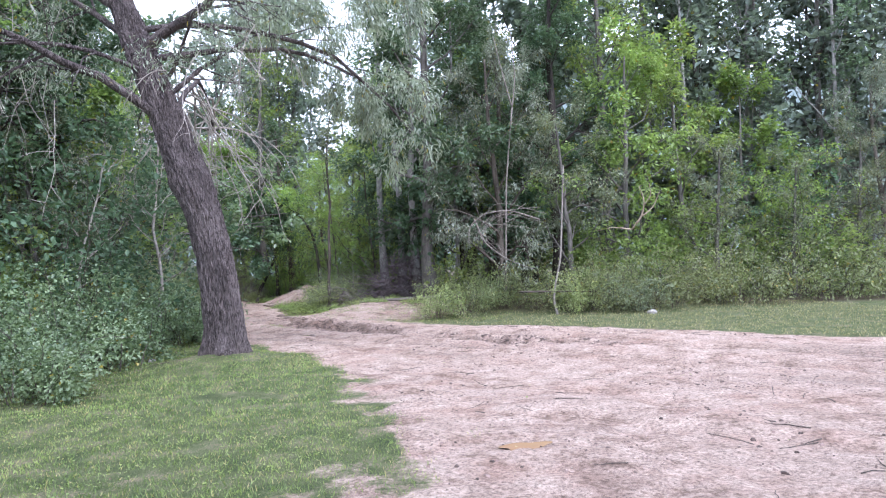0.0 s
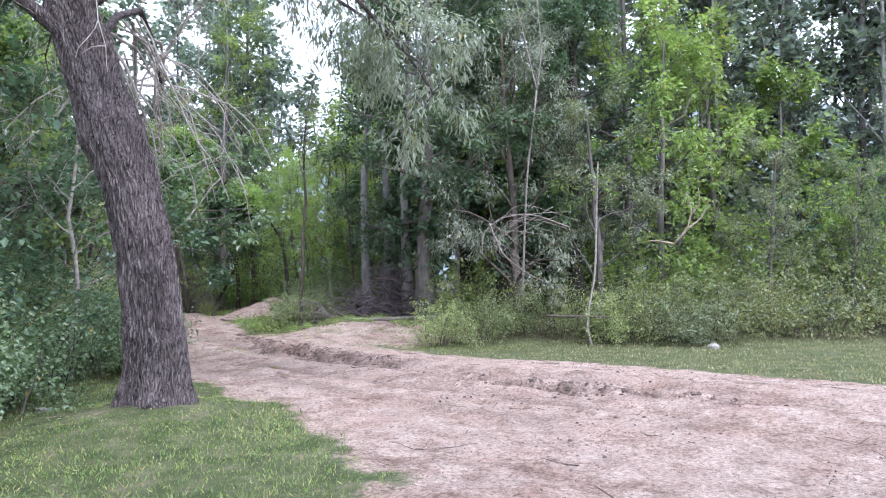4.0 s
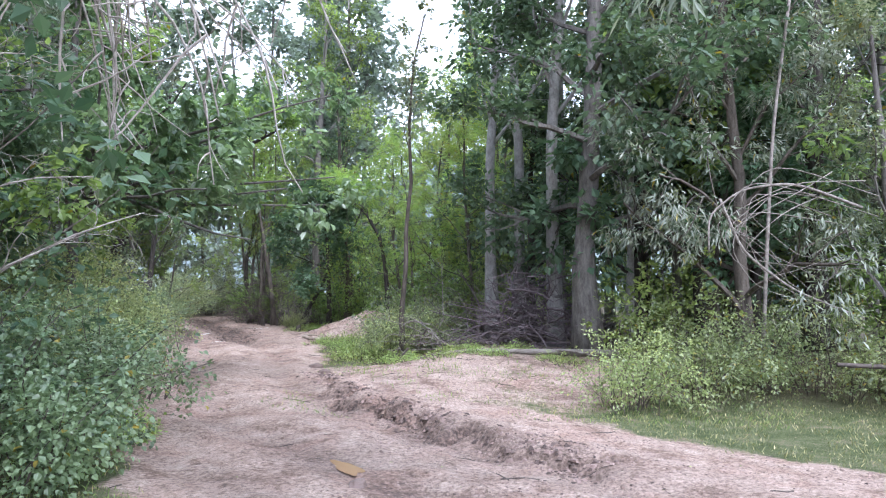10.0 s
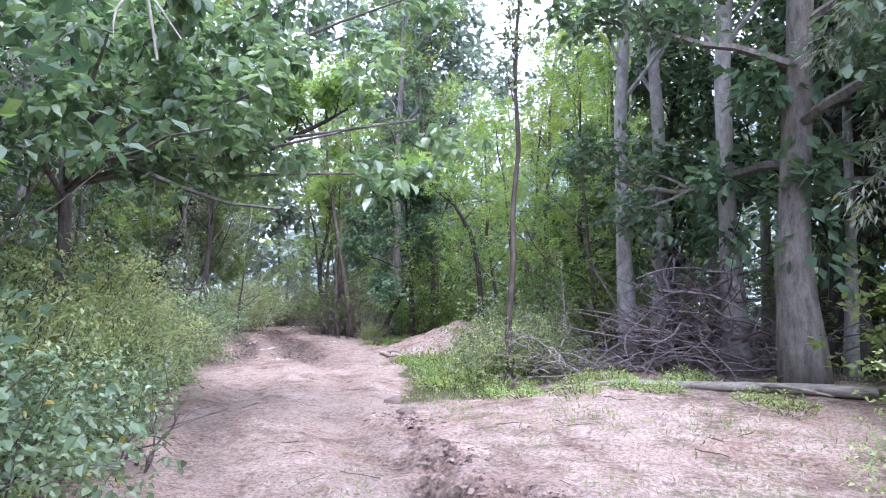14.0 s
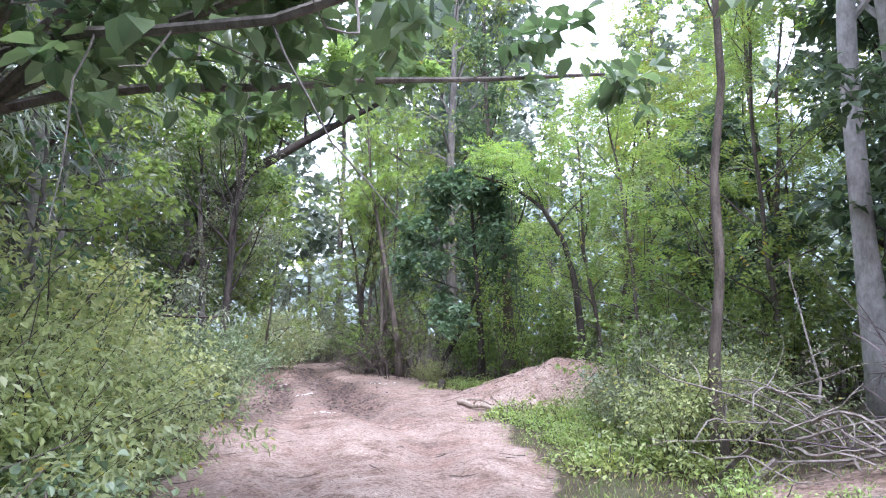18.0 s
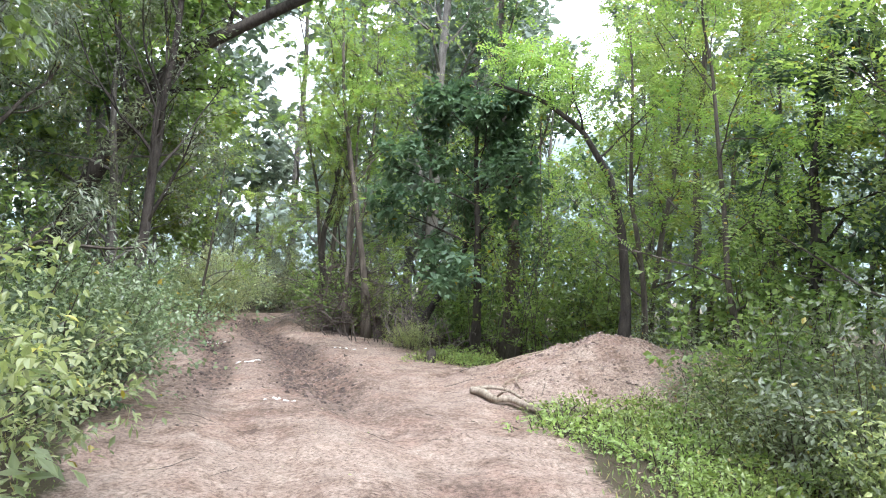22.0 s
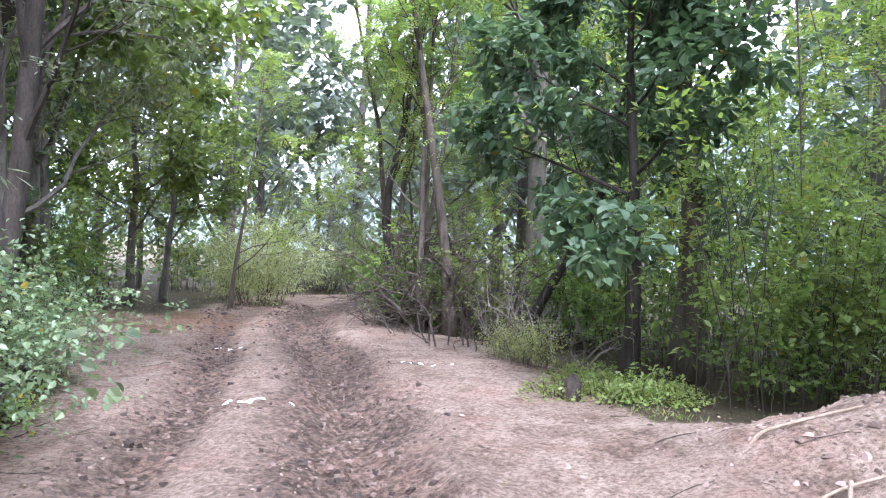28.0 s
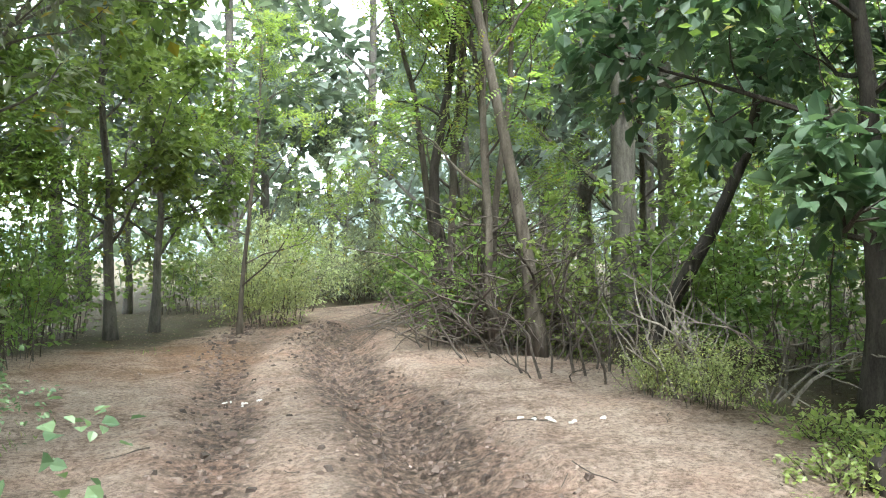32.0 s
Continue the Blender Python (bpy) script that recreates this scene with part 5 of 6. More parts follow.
def far_woods():
    """The wood beyond: crowns in depth, one body of foliage that nobody could count."""
    r = np.random.default_rng(401)
    s = Shape()
    for k in range(900):
        x, y = r.uniform(-75, 60), r.uniform(-30, 95)
        d = abs(along(TRACK, x, y)[0][0])
        open_side = x > -6 and y < 38 and math.hypot(x - 2, y - 10) < 30
        if d < 13 or open_side or (x > -14 and y < 34 and x < 24) or math.hypot(x + 5, y - 25) > 68 or math.hypot(x + 5, y - 25) < 17:
            continue
        side = math.degrees(math.atan2(x + 1.5, y - 9))
        tall = r.uniform(9, 15) * (0.5 if -13 < side < -4 else 1.35 if -30 < side <= -13 else 1.0)
        n = 180 if -30 < side <= -13 else 60
        a, h = r.uniform(0, 6.28, n), r.random(n) ** 0.85
        wide = 2.6 * (1.05 - 0.75 * h) * r.uniform(0.4, 1, n)
        lift = -0.1
        base = np.stack([x + np.cos(a) * wide, y + np.sin(a) * wide, lift + 0.1 + h * tall], 1)
        s.leaves(base, r.normal(0, 1, (n, 3)) + [0, 0, -0.2], r.normal(0, 0.6, (n, 3)) + [0, 0, 0.8], r.uniform(0.5, 1.0, n), r.uniform(0.35, 0.7, n), 0.3)
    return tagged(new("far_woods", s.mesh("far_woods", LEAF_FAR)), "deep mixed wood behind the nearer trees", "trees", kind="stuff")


far_woods()

# ---- the far hillside ----
hx, hy = np.meshgrid(np.linspace(-260, 260, 80), np.linspace(0, 1, 30))
rise = step(0, 1, hy)
hill_z = rise * (70 + 0.12 * hx + 22 * np.sin(hx * 0.013 + 1.0) + 9 * rough(hx, hy * 120, 0.02, 91)) - 2
hill = Shape()
hi = (np.arange(29)[:, None] * 80 + np.arange(79)[None]).ravel()
hill.add(np.stack([hx.ravel(), (190 + hy * 190 - hx * hx * 0.0009).ravel(), hill_z.ravel()], 1), np.stack([hi, hi + 1, hi + 81, hi + 80], 1))
# distance haze is painted in: the slope's green is greyed towards blue
HILL = plain_material("slope_with_painted_haze", (0.085, 0.115, 0.115), (0.16, 0.19, 0.185), 0.09, 1.0, 0.0)
tagged(new("backdrop_hill", hill.mesh("backdrop_hill", HILL, True)), "wooded hillside far beyond the trees, haze painted in its blue-grey", "hill", kind="structure")

# ---- dead wood ----


def sticks(name, label, category, lines_r, mat, sides=6):
    """One thing of several bent sticks: the first is its main stem, the others are its branches."""
    top = tagged(new(name), label, category)
    for k, (pts, r0, r1) in enumerate(lines_r):
        pts = np.array(pts, float)
        f = np.linspace(0, len(pts) - 1, 4 * len(pts))
        way = np.stack([np.interp(f, np.arange(len(pts)), pts[:, c]) for c in range(3)], 1)
        for _ in range(2):
            way[1:-1] = (way[:-2] + 2 * way[1:-1] + way[2:]) / 4
        part("stem" if k == 0 else "branch", Shape().tube(way, np.linspace(r0, r1, len(f)) * (1 + 0.05 * np.sin(f * 2.3)), sides), mat, top, smooth=True)
    return top


def on(x, y, z=0.0):
    return (x, y, height_at(x, y) + z)


rs = np.random.default_rng(50)
sticks("fallen_log", "long pale fallen log lying along the bank", "log", [([on(-4.3, 27.0, 0.02), on(-3.2, 26.65, 0.04), on(-2, 26.3, 0.05), on(-0.7, 26.0, 0.08), on(1.2, 25.6, 0.08)], 0.036, 0.085),
       ([on(-1.4, 26.15, 0.1), on(-1.1, 25.85, 0.14), on(-0.7, 25.6, 0.08)], 0.03, 0.015)], WOOD_PALE, 10)
sticks("fallen_branch", "forked bleached branch lying on the soil", "branch", [([on(-9.3, 34.85, 0.04), on(-9.1, 34.62, 0.07), on(-8.95, 34.36, 0.06), on(-8.72, 34.45, 0.08), on(-8.5, 34.12, 0.07), on(-8.3, 33.9, 0.05), on(-8.1, 33.95, 0.04)], 0.06, 0.034),
       ([on(-9.24, 34.8, 0.09), on(-9.0, 34.78, 0.13), on(-8.78, 34.85, 0.08), on(-8.6, 34.6, 0.06)], 0.03, 0.02), ([on(-8.9, 34.4, 0.1), on(-8.82, 34.2, 0.2), on(-8.7, 34.1, 0.27)], 0.018, 0.008), ([on(-8.45, 34.1, 0.08), on(-8.2, 34.3, 0.1), on(-7.85, 34.42, 0.05)], 0.03, 0.02)], BRANCH_PALE, 9)
sticks("fallen_branch", "crooked pale branch lying in the weeds", "branch", [([on(-7.9, 33.62, 0.04), on(-7.62, 33.72, 0.08), on(-7.4, 33.66, 0.07), on(-7.1, 34.0, 0.09), on(-6.85, 34.2, 0.06), on(-6.5, 34.55, 0.05)], 0.042, 0.024),
       ([on(-7.45, 33.7, 0.1), on(-7.35, 33.9, 0.17), on(-7.2, 34.0, 0.2)], 0.016, 0.008)], BRANCH_PALE, 9)
sticks("mound_root", "pale root curling out of the earth mound", "root", [([on(-8.95, 35.3, -0.05), on(-8.9, 35.35, 0.06), on(-8.75, 35.5, 0.03), on(-8.45, 35.55, 0.05), on(-8.2, 35.7, -0.08)], 0.014, 0.01),
       ([on(-8.7, 35.45, 0.1), on(-8.75, 35.25, 0.08), on(-8.6, 35.1, 0.0)], 0.015, 0.01)], ROOT_PALE, 7)
sticks("mound_root", "pale root bridging the back of the mound", "root", [([on(-9.2, 36.2, -0.05), on(-9.1, 36.25, 0.05), on(-8.85, 36.35, 0.03), on(-8.5, 36.45, 0.03), on(-8.1, 36.6, -0.05)], 0.016, 0.01)], ROOT_PALE, 7)
sticks("dead_sapling", "tall pale dead sapling with a forked top", "tree", [([on(1.85, 24.4, -0.1), on(1.95, 24.4, 2.0), on(2.05, 24.3, 4.2), on(2.35, 24.2, 6.6)], 0.034, 0.024),
       ([on(2.35, 24.2, 6.6), on(2.1, 24.1, 7.6), on(1.8, 24.0, 9.0)], 0.028, 0.012), ([on(2.35, 24.2, 6.6), on(2.5, 24.2, 7.6), on(2.4, 24.2, 9.2)], 0.026, 0.01)], TWIG_DEAD)
sticks("dead_sapling", "short leaning grey stem on the meadow's edge", "tree", [([on(3.3, 22.35, -0.05), on(3.2, 22.4, 0.4), on(3.3, 22.6, 0.9), on(3.55, 22.9, 1.7), on(3.7, 23.3, 3.0), on(3.9, 23.8, 4.6)], 0.042, 0.02)], TWIG_DEAD)
sticks("dead_branch", "bleached forked dead branch hung in the bushes", "branch", [([(6.2, 24.6, 2.6), (6.5, 24.4, 3.0), (6.6, 24.3, 3.5), (6.45, 24.3, 4.0)], 0.035, 0.012), ([(6.5, 24.4, 3.0), (6.9, 24.4, 3.3), (7.1, 24.3, 3.8)], 0.025, 0.01),
       ([(6.6, 24.3, 3.4), (6.8, 24.2, 3.7), (6.75, 24.2, 4.1)], 0.018, 0.008), ([(6.2, 24.6, 2.6), (5.6, 24.5, 2.7), (5.0, 24.4, 2.6)], 0.03, 0.012)], ROOT_PALE)
arcs = [([(3.0, 23.4, 3.0), (2.0, 23.2, 3.35), (1.2, 23.1, 3.25), (0.72, 23.1, 2.85), (0.7, 23.0, 2.3)], 0.026, 0.012), ([(0.9, 23.15, 3.1), (1.2, 23.1, 2.3), (1.9, 23.1, 1.75), (2.7, 23.1, 1.42)], 0.022, 0.018)]
for k in range(9):
    a = rs.uniform(-0.45, 0.45, 3)
    arcs.append(([(2.8 + a[0], 23.4, 3.1 + a[1]), (1.6 + a[1], 23.1, 3.3 + a[2]), (0.8 + 0.1 * k * 0.5, 23.05, 2.7 + a[2]), (1.3 + a[0] + 0.05 * k, 22.95, 2.1 + a[1]), (1.9 + 0.07 * k, 22.9, 1.5 + 0.1 * k + a[2])], 0.009, 0.003))
sticks("dead_bough", "drooping bundle of dead grey boughs", "branch", arcs, TWIG_DEAD, 5)
sticks("fallen_pole", "thin dead pole lying across the bushes", "branch", [([(2.2, 22.4, 0.75), (3.2, 22.5, 0.72), (4.6, 22.6, 0.66)], 0.035, 0.025)], TWIG_DARK)


def brush_heap(name, label, x, y, wide, high, count, mat, seed, upright=0.2):
    r = np.random.default_rng(seed)
    top = tagged(new(name), label, "brushwood")
    base_z = height_at(x, y)
    for k in range(count):
        a, d = r.uniform(0, 6.28), r.random() ** 0.5
        px, py = x + math.cos(a) * d * wide[0], y + math.sin(a) * d * wide[1]
        lift = high * (1 - d * d) * r.random() ** 0.7
        t = r.uniform(0, 6.28)
        d0 = np.array([math.cos(t), math.sin(t), r.normal(upright, 0.35)])
        way = bend(r, (px, py, base_z + lift), d0, r.uniform(0.7, 1.9), 6, 0.17, -0.04)
        r0 = r.uniform(0.005, 0.02) if k > count // 12 else r.uniform(0.02, 0.035)
        s = Shape().tube(way, np.linspace(r0, r0 * 0.4, 7), 4, ends=False)
        for _ in range(2):
            q = way[r.integers(2, 6)]
            side = bend(r, q, off_way(r, d0, 0.8), r.uniform(0.25, 0.7), 4, 0.2, -0.02)
            s.tube(side, np.linspace(r0 * 0.55, r0 * 0.2, 5), 3, ends=False)
        part("twig", s, mat, top)
    return top


brush_heap("brush_pile", "heap of bare purplish-grey brushwood behind the log", -1.8, 28.3, (1.3, 0.95), 1.7, 290, TWIG_BRUSH, 61)
brush_heap("brush_pile", "grey brushwood at the edge of the pile", -4.2, 28.6, (0.9, 0.8), 0.9, 40, TWIG_DEAD, 62)
brush_heap("dead_thicket", "tangle of dead stems under the tree clump", -14.4, 44.5, (1.3, 0.8), 2.2, 240, TWIG_DARK, 63, 0.45)


def dead_canes(name, label, x, y, wide, high, count, seed, mat):
    r = np.random.default_rng(seed)
    top = tagged(new(name), label, "shrub")
    for k in range(count):
        a, d = r.uniform(0, 6.28), r.random() ** 0.5
        px, py = x + math.cos(a) * d * wide[0], y + math.sin(a) * d * wide[1]
        way = bend(r, (px, py, height_at(px, py) - 0.05), (math.cos(a) * 0.5 * d, math.sin(a) * 0.4 * d, 1), high * r.uniform(0.5, 1.25), 8, 0.24, -0.07)
        r0 = r.uniform(0.007, 0.022)
        s = Shape().tube(way, np.linspace(r0, r0 * 0.35, 9), 5, ends=False)
        for _ in range(3):
            q = way[r.integers(3, 8)]
            s.tube(bend(r, q, off_way(r, way[-1] - way[0], 0.7), r.uniform(0.3, 0.8), 4, 0.2, 0), np.linspace(r0 * 0.5, r0 * 0.2, 5), 3, ends=False)
        part("cane", s, mat, top)
    return top


dead_canes("bare_shrub", "bare grey many-stemmed shrub by the track", -12.6, 42.2, (1.0, 0.6), 1.6, 22, 71, TWIG_DARK)
dead_canes("bare_shrub", "leaning bare stems with a few green shoots", -11.6, 41.2, (0.8, 0.6), 1.7, 26, 72, TWIG_DEAD)
dead_canes("bare_shrub", "bare stems under the clump", -13.8, 43.5, (0.9, 0.7), 1.8, 16, 73, TWIG_DARK)
dead_canes("dry_stalks", "dry stalks standing in the hedge", -7.6, 22.2, (0.4, 0.4), 0.7, 9, 74, TWIG_DARK)

# ---- trunks with a lean of their own ----
stand(tree("twiggy_willow", "shaggy brown-stemmed willow with upright twigs and small grey leaves", "tree", 120, 8.5, 0.105, BARK_DARK, LEAF_WILLOW, (0.5, 0.2), 22, 0.26, 0.62, 0.3, (7, 6), 9, 0.075, 0.3, 0.1, 0.12, 0.06, 0.12, wob=0.06), -15.0, 35.1)
stand(tree("dead_tree", "dead tree with a tangle of bare pale twigs", "tree", 95, 5.6, 0.05, TWIG_PALE, None, (0.5, -0.4), 18, 0.25, 1.1, 0.3, (7, 4), 0, wild=0.26, pull=-0.05, wob=0.08), -6.9, 17.6)
stand(tree("dead_tree", "slim dead tree with drooping bare twigs", "tree", 96, 4.6, 0.04, TWIG_PALE, None, (0.4, 0.3), 14, 0.3, 1.15, 0.32, (7, 4), 0, wild=0.26, pull=-0.07, wob=0.08), -7.4, 15.2)
arch = [(0, 0, 0), (0.02, 0, 1.2), (-0.1, 0, 2.4), (-0.35, 0.05, 3.4), (-0.9, 0.1, 4.3), (-1.7, 0.2, 4.9), (-2.6, 0.3, 5.2)]
stand(tree("arched_locust", "locust whose dark trunk arches over the clearing", "tree", 81, 5.2, 0.1, BARK_DARK, LEAF_LOCUST, limbs=9, first=0.55, kids=(4, 4), each=4, size=0.32, frond=5, spread_len=0.3, scatter=0.2, line=arch), -7.1, 37.7)
sticks("hanging_vine", "dead vine hanging from the arched trunk", "vine", [([(-8.75, 37.95, 4.8), (-8.72, 37.9, 4.0), (-8.66, 37.9, 3.2), (-8.62, 37.9, 2.3)], 0.012, 0.006), ([(-8.75, 37.95, 4.6), (-8.6, 37.9, 4.0), (-8.45, 37.9, 3.4)], 0.008, 0.004)], TWIG_DARK, 5)
over = [(0, 0, 0), (0.25, 0, 0.9), (0.6, 0, 1.9), (1.6, 0, 3.8), (2.9, 0, 5.4), (4.8, 0.1, 6.3), (6.3, 0.1, 6.9), (7.0, 0.2, 7.3)]
stand(tree("leaning_dark_tree", "thick dark trunk leaning out high over the track", "tree", 82, 8.2, 0.25, BARK_DARK, LEAF_BROAD, limbs=22, first=0.4, kids=(5, 5), each=20, taper=0.12, size=0.15, ratio=0.6, spread_len=0.26, scatter=0.2, line=over), -18.0, 36.2)
for k, (x, y, line, r0) in enumerate((
    (-15.4, 45.3, [(0, 0, 0), (-0.1, 0, 1.2), (-0.32, 0, 2.2), (-0.3, 0, 3.0), (0.0, 0, 4.4), (0.2, 0, 6.0), (0.3, 0.1, 8.5)], 0.13), (-14.8, 45.0, [(0, 0, 0), (0.05, 0, 1.5), (0.1, 0, 3.2), (-0.1, 0, 5.0), (-0.6, 0, 7.0), (-1.0, 0, 9.0)], 0.08),
    (-13.7, 43.9, [(0, 0, 0), (-0.15, 0, 1.5), (-0.45, 0, 3.2), (-0.8, 0, 5.0), (-1.2, 0.1, 7.0), (-1.4, 0.2, 9.5)], 0.12), (-14.6, 44.6, [(0, 0, 0), (0.1, 0, 2.0), (0.4, 0, 4.0), (0.5, 0.1, 6.5), (0.4, 0.2, 9.0)], 0.07),
    (-15.8, 46.0, [(0, 0, 0), (-0.2, 0, 2.0), (-0.5, 0, 4.5), (-1.2, 0.1, 7.0), (-1.6, 0.2, 9.0)], 0.08), (-9.45, 41.2, [(0, 0, 0), (0.02, 0, 1.2), (0.0, 0, 2.8), (-0.25, 0.1, 4.8), (-0.55, 0.1, 7.0), (-0.7, 0.2, 10.0)], 0.2),
    (-12.2, 43.4, [(0, 0, 0), (0.3, 0, 0.8), (0.8, 0, 1.7), (1.3, 0.1, 2.8), (1.6, 0.2, 4.4), (1.7, 0.2, 6.2)], 0.12))):
    stand(tree("clump_stem", "slender dark stem of a locust clump", "tree", 90 + k, line[-1][2], r0, BARK_DARK if k in (0, 6) else BARK_BROWN, LEAF_LOCUST if k < 5 else LEAF_DARK, limbs=8, first=0.5, kids=(4, 4), each=4 if k < 5 else 14,
               size=0.3 if k < 5 else 0.15, ratio=0.6, frond=5 if k < 5 else 0, spread_len=0.24, scatter=0.2, line=line, group="stems of the clump"), x, y)

# ---- grass, weeds and what lies about ----


def scatter_grass(name, label, lo, hi, count, seed, tall, wide, mat, most_soil=0.45, keep=None):
    r = np.random.default_rng(seed)
    x, y = r.uniform(lo[0], hi[0], count), r.uniform(lo[1], hi[1], count)
    z, soil = lay(x, y)[:2]
    ok = (soil < most_soil * r.uniform(0.3, 1.7, count)) & (rough(x, y, 0.8, seed + 5) > -0.45)
    if keep is not None:
        ok &= keep(x, y)
    x, y, z = x[ok], y[ok], z[ok]
    n = len(x)
    way = np.stack([r.normal(0, 0.55, n), r.normal(0, 0.55, n), np.ones(n)], 1)
    lush = 0.7 + 0.6 * (rough(x, y, 0.5, seed + 9) + 1) / 2
    s = Shape()
    size = tall * r.uniform(0.5, 1.4, n) * lush
    s.leaves(np.stack([x, y, z - 0.005], 1), way, r.normal(0, 1, (n, 3)), size, wide * r.uniform(0.7, 1.3, n), 0.2)
    return tagged(new(name, s.mesh(name, mat)), label, "grass", kind="stuff")


scatter_grass("lawn_grass", "short trodden green grass under the willow", (-6.5, 2.5), (0.8, 9), 46000, 101, 0.042, 0.006, GRASS)
scatter_grass("lawn_grass", "short grass round the willow's foot", (-8.5, 9), (-1.0, 19), 44000, 102, 0.05, 0.008, GRASS)
scatter_grass("meadow_grass", "short yellowish meadow grass", (-3, 12.5), (12, 25), 42000, 103, 0.06, 0.013, GRASS_DRY)
scatter_grass("verge_grass", "uneven green grass along the track's edges", (-20, 19), (-3, 48), 80000, 104, 0.075, 0.012, GRASS, keep=lambda x, y: (np.abs(along(TRACK, x, y)[0]) < 3.4) | ((x > -6.5) & (y < 34) & (along(TRACK, x, y)[0] > -6)))
scatter_grass("bank_grass", "thin tufts on the bare bank", (-6, 21.5), (2, 29), 9000, 105, 0.065, 0.01, GRASS, 1.0, lambda x, y: (rough(x, y, 0.9, 44) > 0.15) & (np.abs(along(SCARP, x, y)[0]) > 0.5))


def scatter_flat(name, label, category, count, seed, lo, hi, size, mat, shape="leaf", want=None):
    r = np.random.default_rng(seed)
    x, y = r.uniform(lo[0], hi[0], count), r.uniform(lo[1], hi[1], count)
    if want is not None:
        ok = want(x, y)
        x, y = x[ok], y[ok]
    z = lay(x, y)[0]
    n = len(x)
    s = Shape()
    if shape == "leaf":
        a = r.uniform(0, 6.28, n)
        way = np.stack([np.cos(a), np.sin(a), r.normal(0, 0.18, n)], 1)
        face = np.stack([r.normal(0, 0.3, n), r.normal(0, 0.3, n), np.ones(n)], 1)
        length = size * r.uniform(0.5, 1.5, n)
        s.leaves(np.stack([x, y, z + 0.008], 1), way, face, length, length * r.uniform(0.35, 0.8, n), 0.5)
    else:
        box = 0.75 * np.array([(-1, -1, -1), (1, -1, -1), (1, 1, -1), (-1, 1, -1), (-0.6, -0.7, 1), (0.7, -0.5, 0.8), (0.5, 0.7, 1), (-0.7, 0.6, 0.7)])
        faces = np.array([(0, 3, 2, 1), (4, 5, 6, 7), (0, 1, 5, 4), (1, 2, 6, 5), (2, 3, 7, 6), (3, 0, 4, 7)])
        for k in range(n):
            b = box * (1 + r.normal(0, 0.18, (8, 3))) * size * r.uniform(0.35, 1.3) * [r.uniform(0.7, 1.5), 1, r.uniform(0.4, 0.8)]
            t = r.uniform(0, 6.28)
            b = b @ np.array([[math.cos(t), math.sin(t), 0], [-math.sin(t), math.cos(t), 0], [0, 0, 1]])
            s.add(b + [x[k], y[k], z[k] + size * 0.15], faces)
    return tagged(new(name, s.mesh(name, mat)), label, category, kind="stuff")


scatter_flat("dry_leaves", "dry brown leaves strewn over the track", "leaf litter", 8000, 201, (-18, 3), (8, 46), 0.02, LITTER)
scatter_flat("wood_chips", "pale chips and bits of bark on the soil", "debris", 9000, 202, (-18, 3), (8, 44), 0.013, CHIP)
scatter_flat("yellow_leaves", "fallen yellow-green leaves on turf and soil", "leaf litter", 500, 203, (-14, 4), (6, 42), 0.026, LEAF_HEDGE)
scatter_flat("clover", "small clover leaves in the turf", "plant", 9000, 204, (-7, 3), (0.5, 15), 0.028, LEAF_HERB, want=lambda x, y: (lay(x, y)[1] < 0.3) & (rough(x, y, 0.7, 46) > 0.0))
scatter_flat("mud_clods", "dark clods thrown up beside the ruts", "clods", 5000, 205, (-19, 20), (-2, 34), 0.022, MUD_CLOD, "clod", lambda x, y: (lay(x, y)[2] > 0.6) | ((lay(x, y)[1] > 0.6) & (rough(x, y, 1.3, 48) > 0.55)))
scatter_flat("mud_clods", "reddish clods on the open soil", "clods", 3000, 206, (-3, 6), (8, 22), 0.022, CLOD, "clod", lambda x, y: (lay(x, y)[1] > 0.6) & (rough(x, y, 0.6, 49) > 0.1))
spot = np.random.default_rng(208)
run = np.concatenate([[0], np.cumsum(np.hypot(*np.diff(TRACK, axis=0).T))])
lane = np.array([(np.interp(f, run, TRACK[:, 0]), np.interp(f, run, TRACK[:, 1])) for f in np.linspace(33, 50, 200)])
side = unit(np.stack([-np.gradient(lane[:, 1]), np.gradient(lane[:, 0])], 1))
churned = Shape()
count = 3200
pick = spot.integers(0, 200, count)
shift = np.where(spot.random(count) < 0.65, spot.normal(0.0, 0.34, count), spot.normal(1.62, 0.2, count))
place = lane[pick] + side[pick] * shift[:, None] + spot.normal(0, 0.06, (count, 2))
lift = lay(place[:, 0], place[:, 1])[0]
for k in range(count):
    w = spot.uniform(0.006, 0.026) * spot.uniform(0.6, 1.3)
    b = np.array([(-1, -1, -1), (1, -1, -1), (1, 1, -1), (-1, 1, -1), (-0.6, -0.7, 1), (0.7, -0.5, 0.8), (0.5, 0.7, 1), (-0.7, 0.6, 0.7)]) * (1 + spot.normal(0, 0.22, (8, 3))) * w * [spot.uniform(0.8, 2), 1, spot.uniform(0.5, 0.9)]
    a = spot.uniform(0, 6.28)
    b = b @ np.array([[math.cos(a), math.sin(a), 0], [-math.sin(a), math.cos(a), 0], [0, 0, 1]])
    churned.add(b + [*place[k], lift[k] + w * 0.3], [(0, 3, 2, 1), (4, 5, 6, 7), (0, 1, 5, 4), (1, 2, 6, 5), (2, 3, 7, 6), (3, 0, 4, 7)])
tagged(new("rut_clods", churned.mesh("rut_clods", MUD_CLOD)), "churned dark clods in the muddy ruts", "clods", kind="stuff")
straw_rs = np.random.default_rng(211)
straw = Shape()
sx_, sy_ = straw_rs.uniform(-6, 8, 15000), straw_rs.uniform(4, 23, 15000)
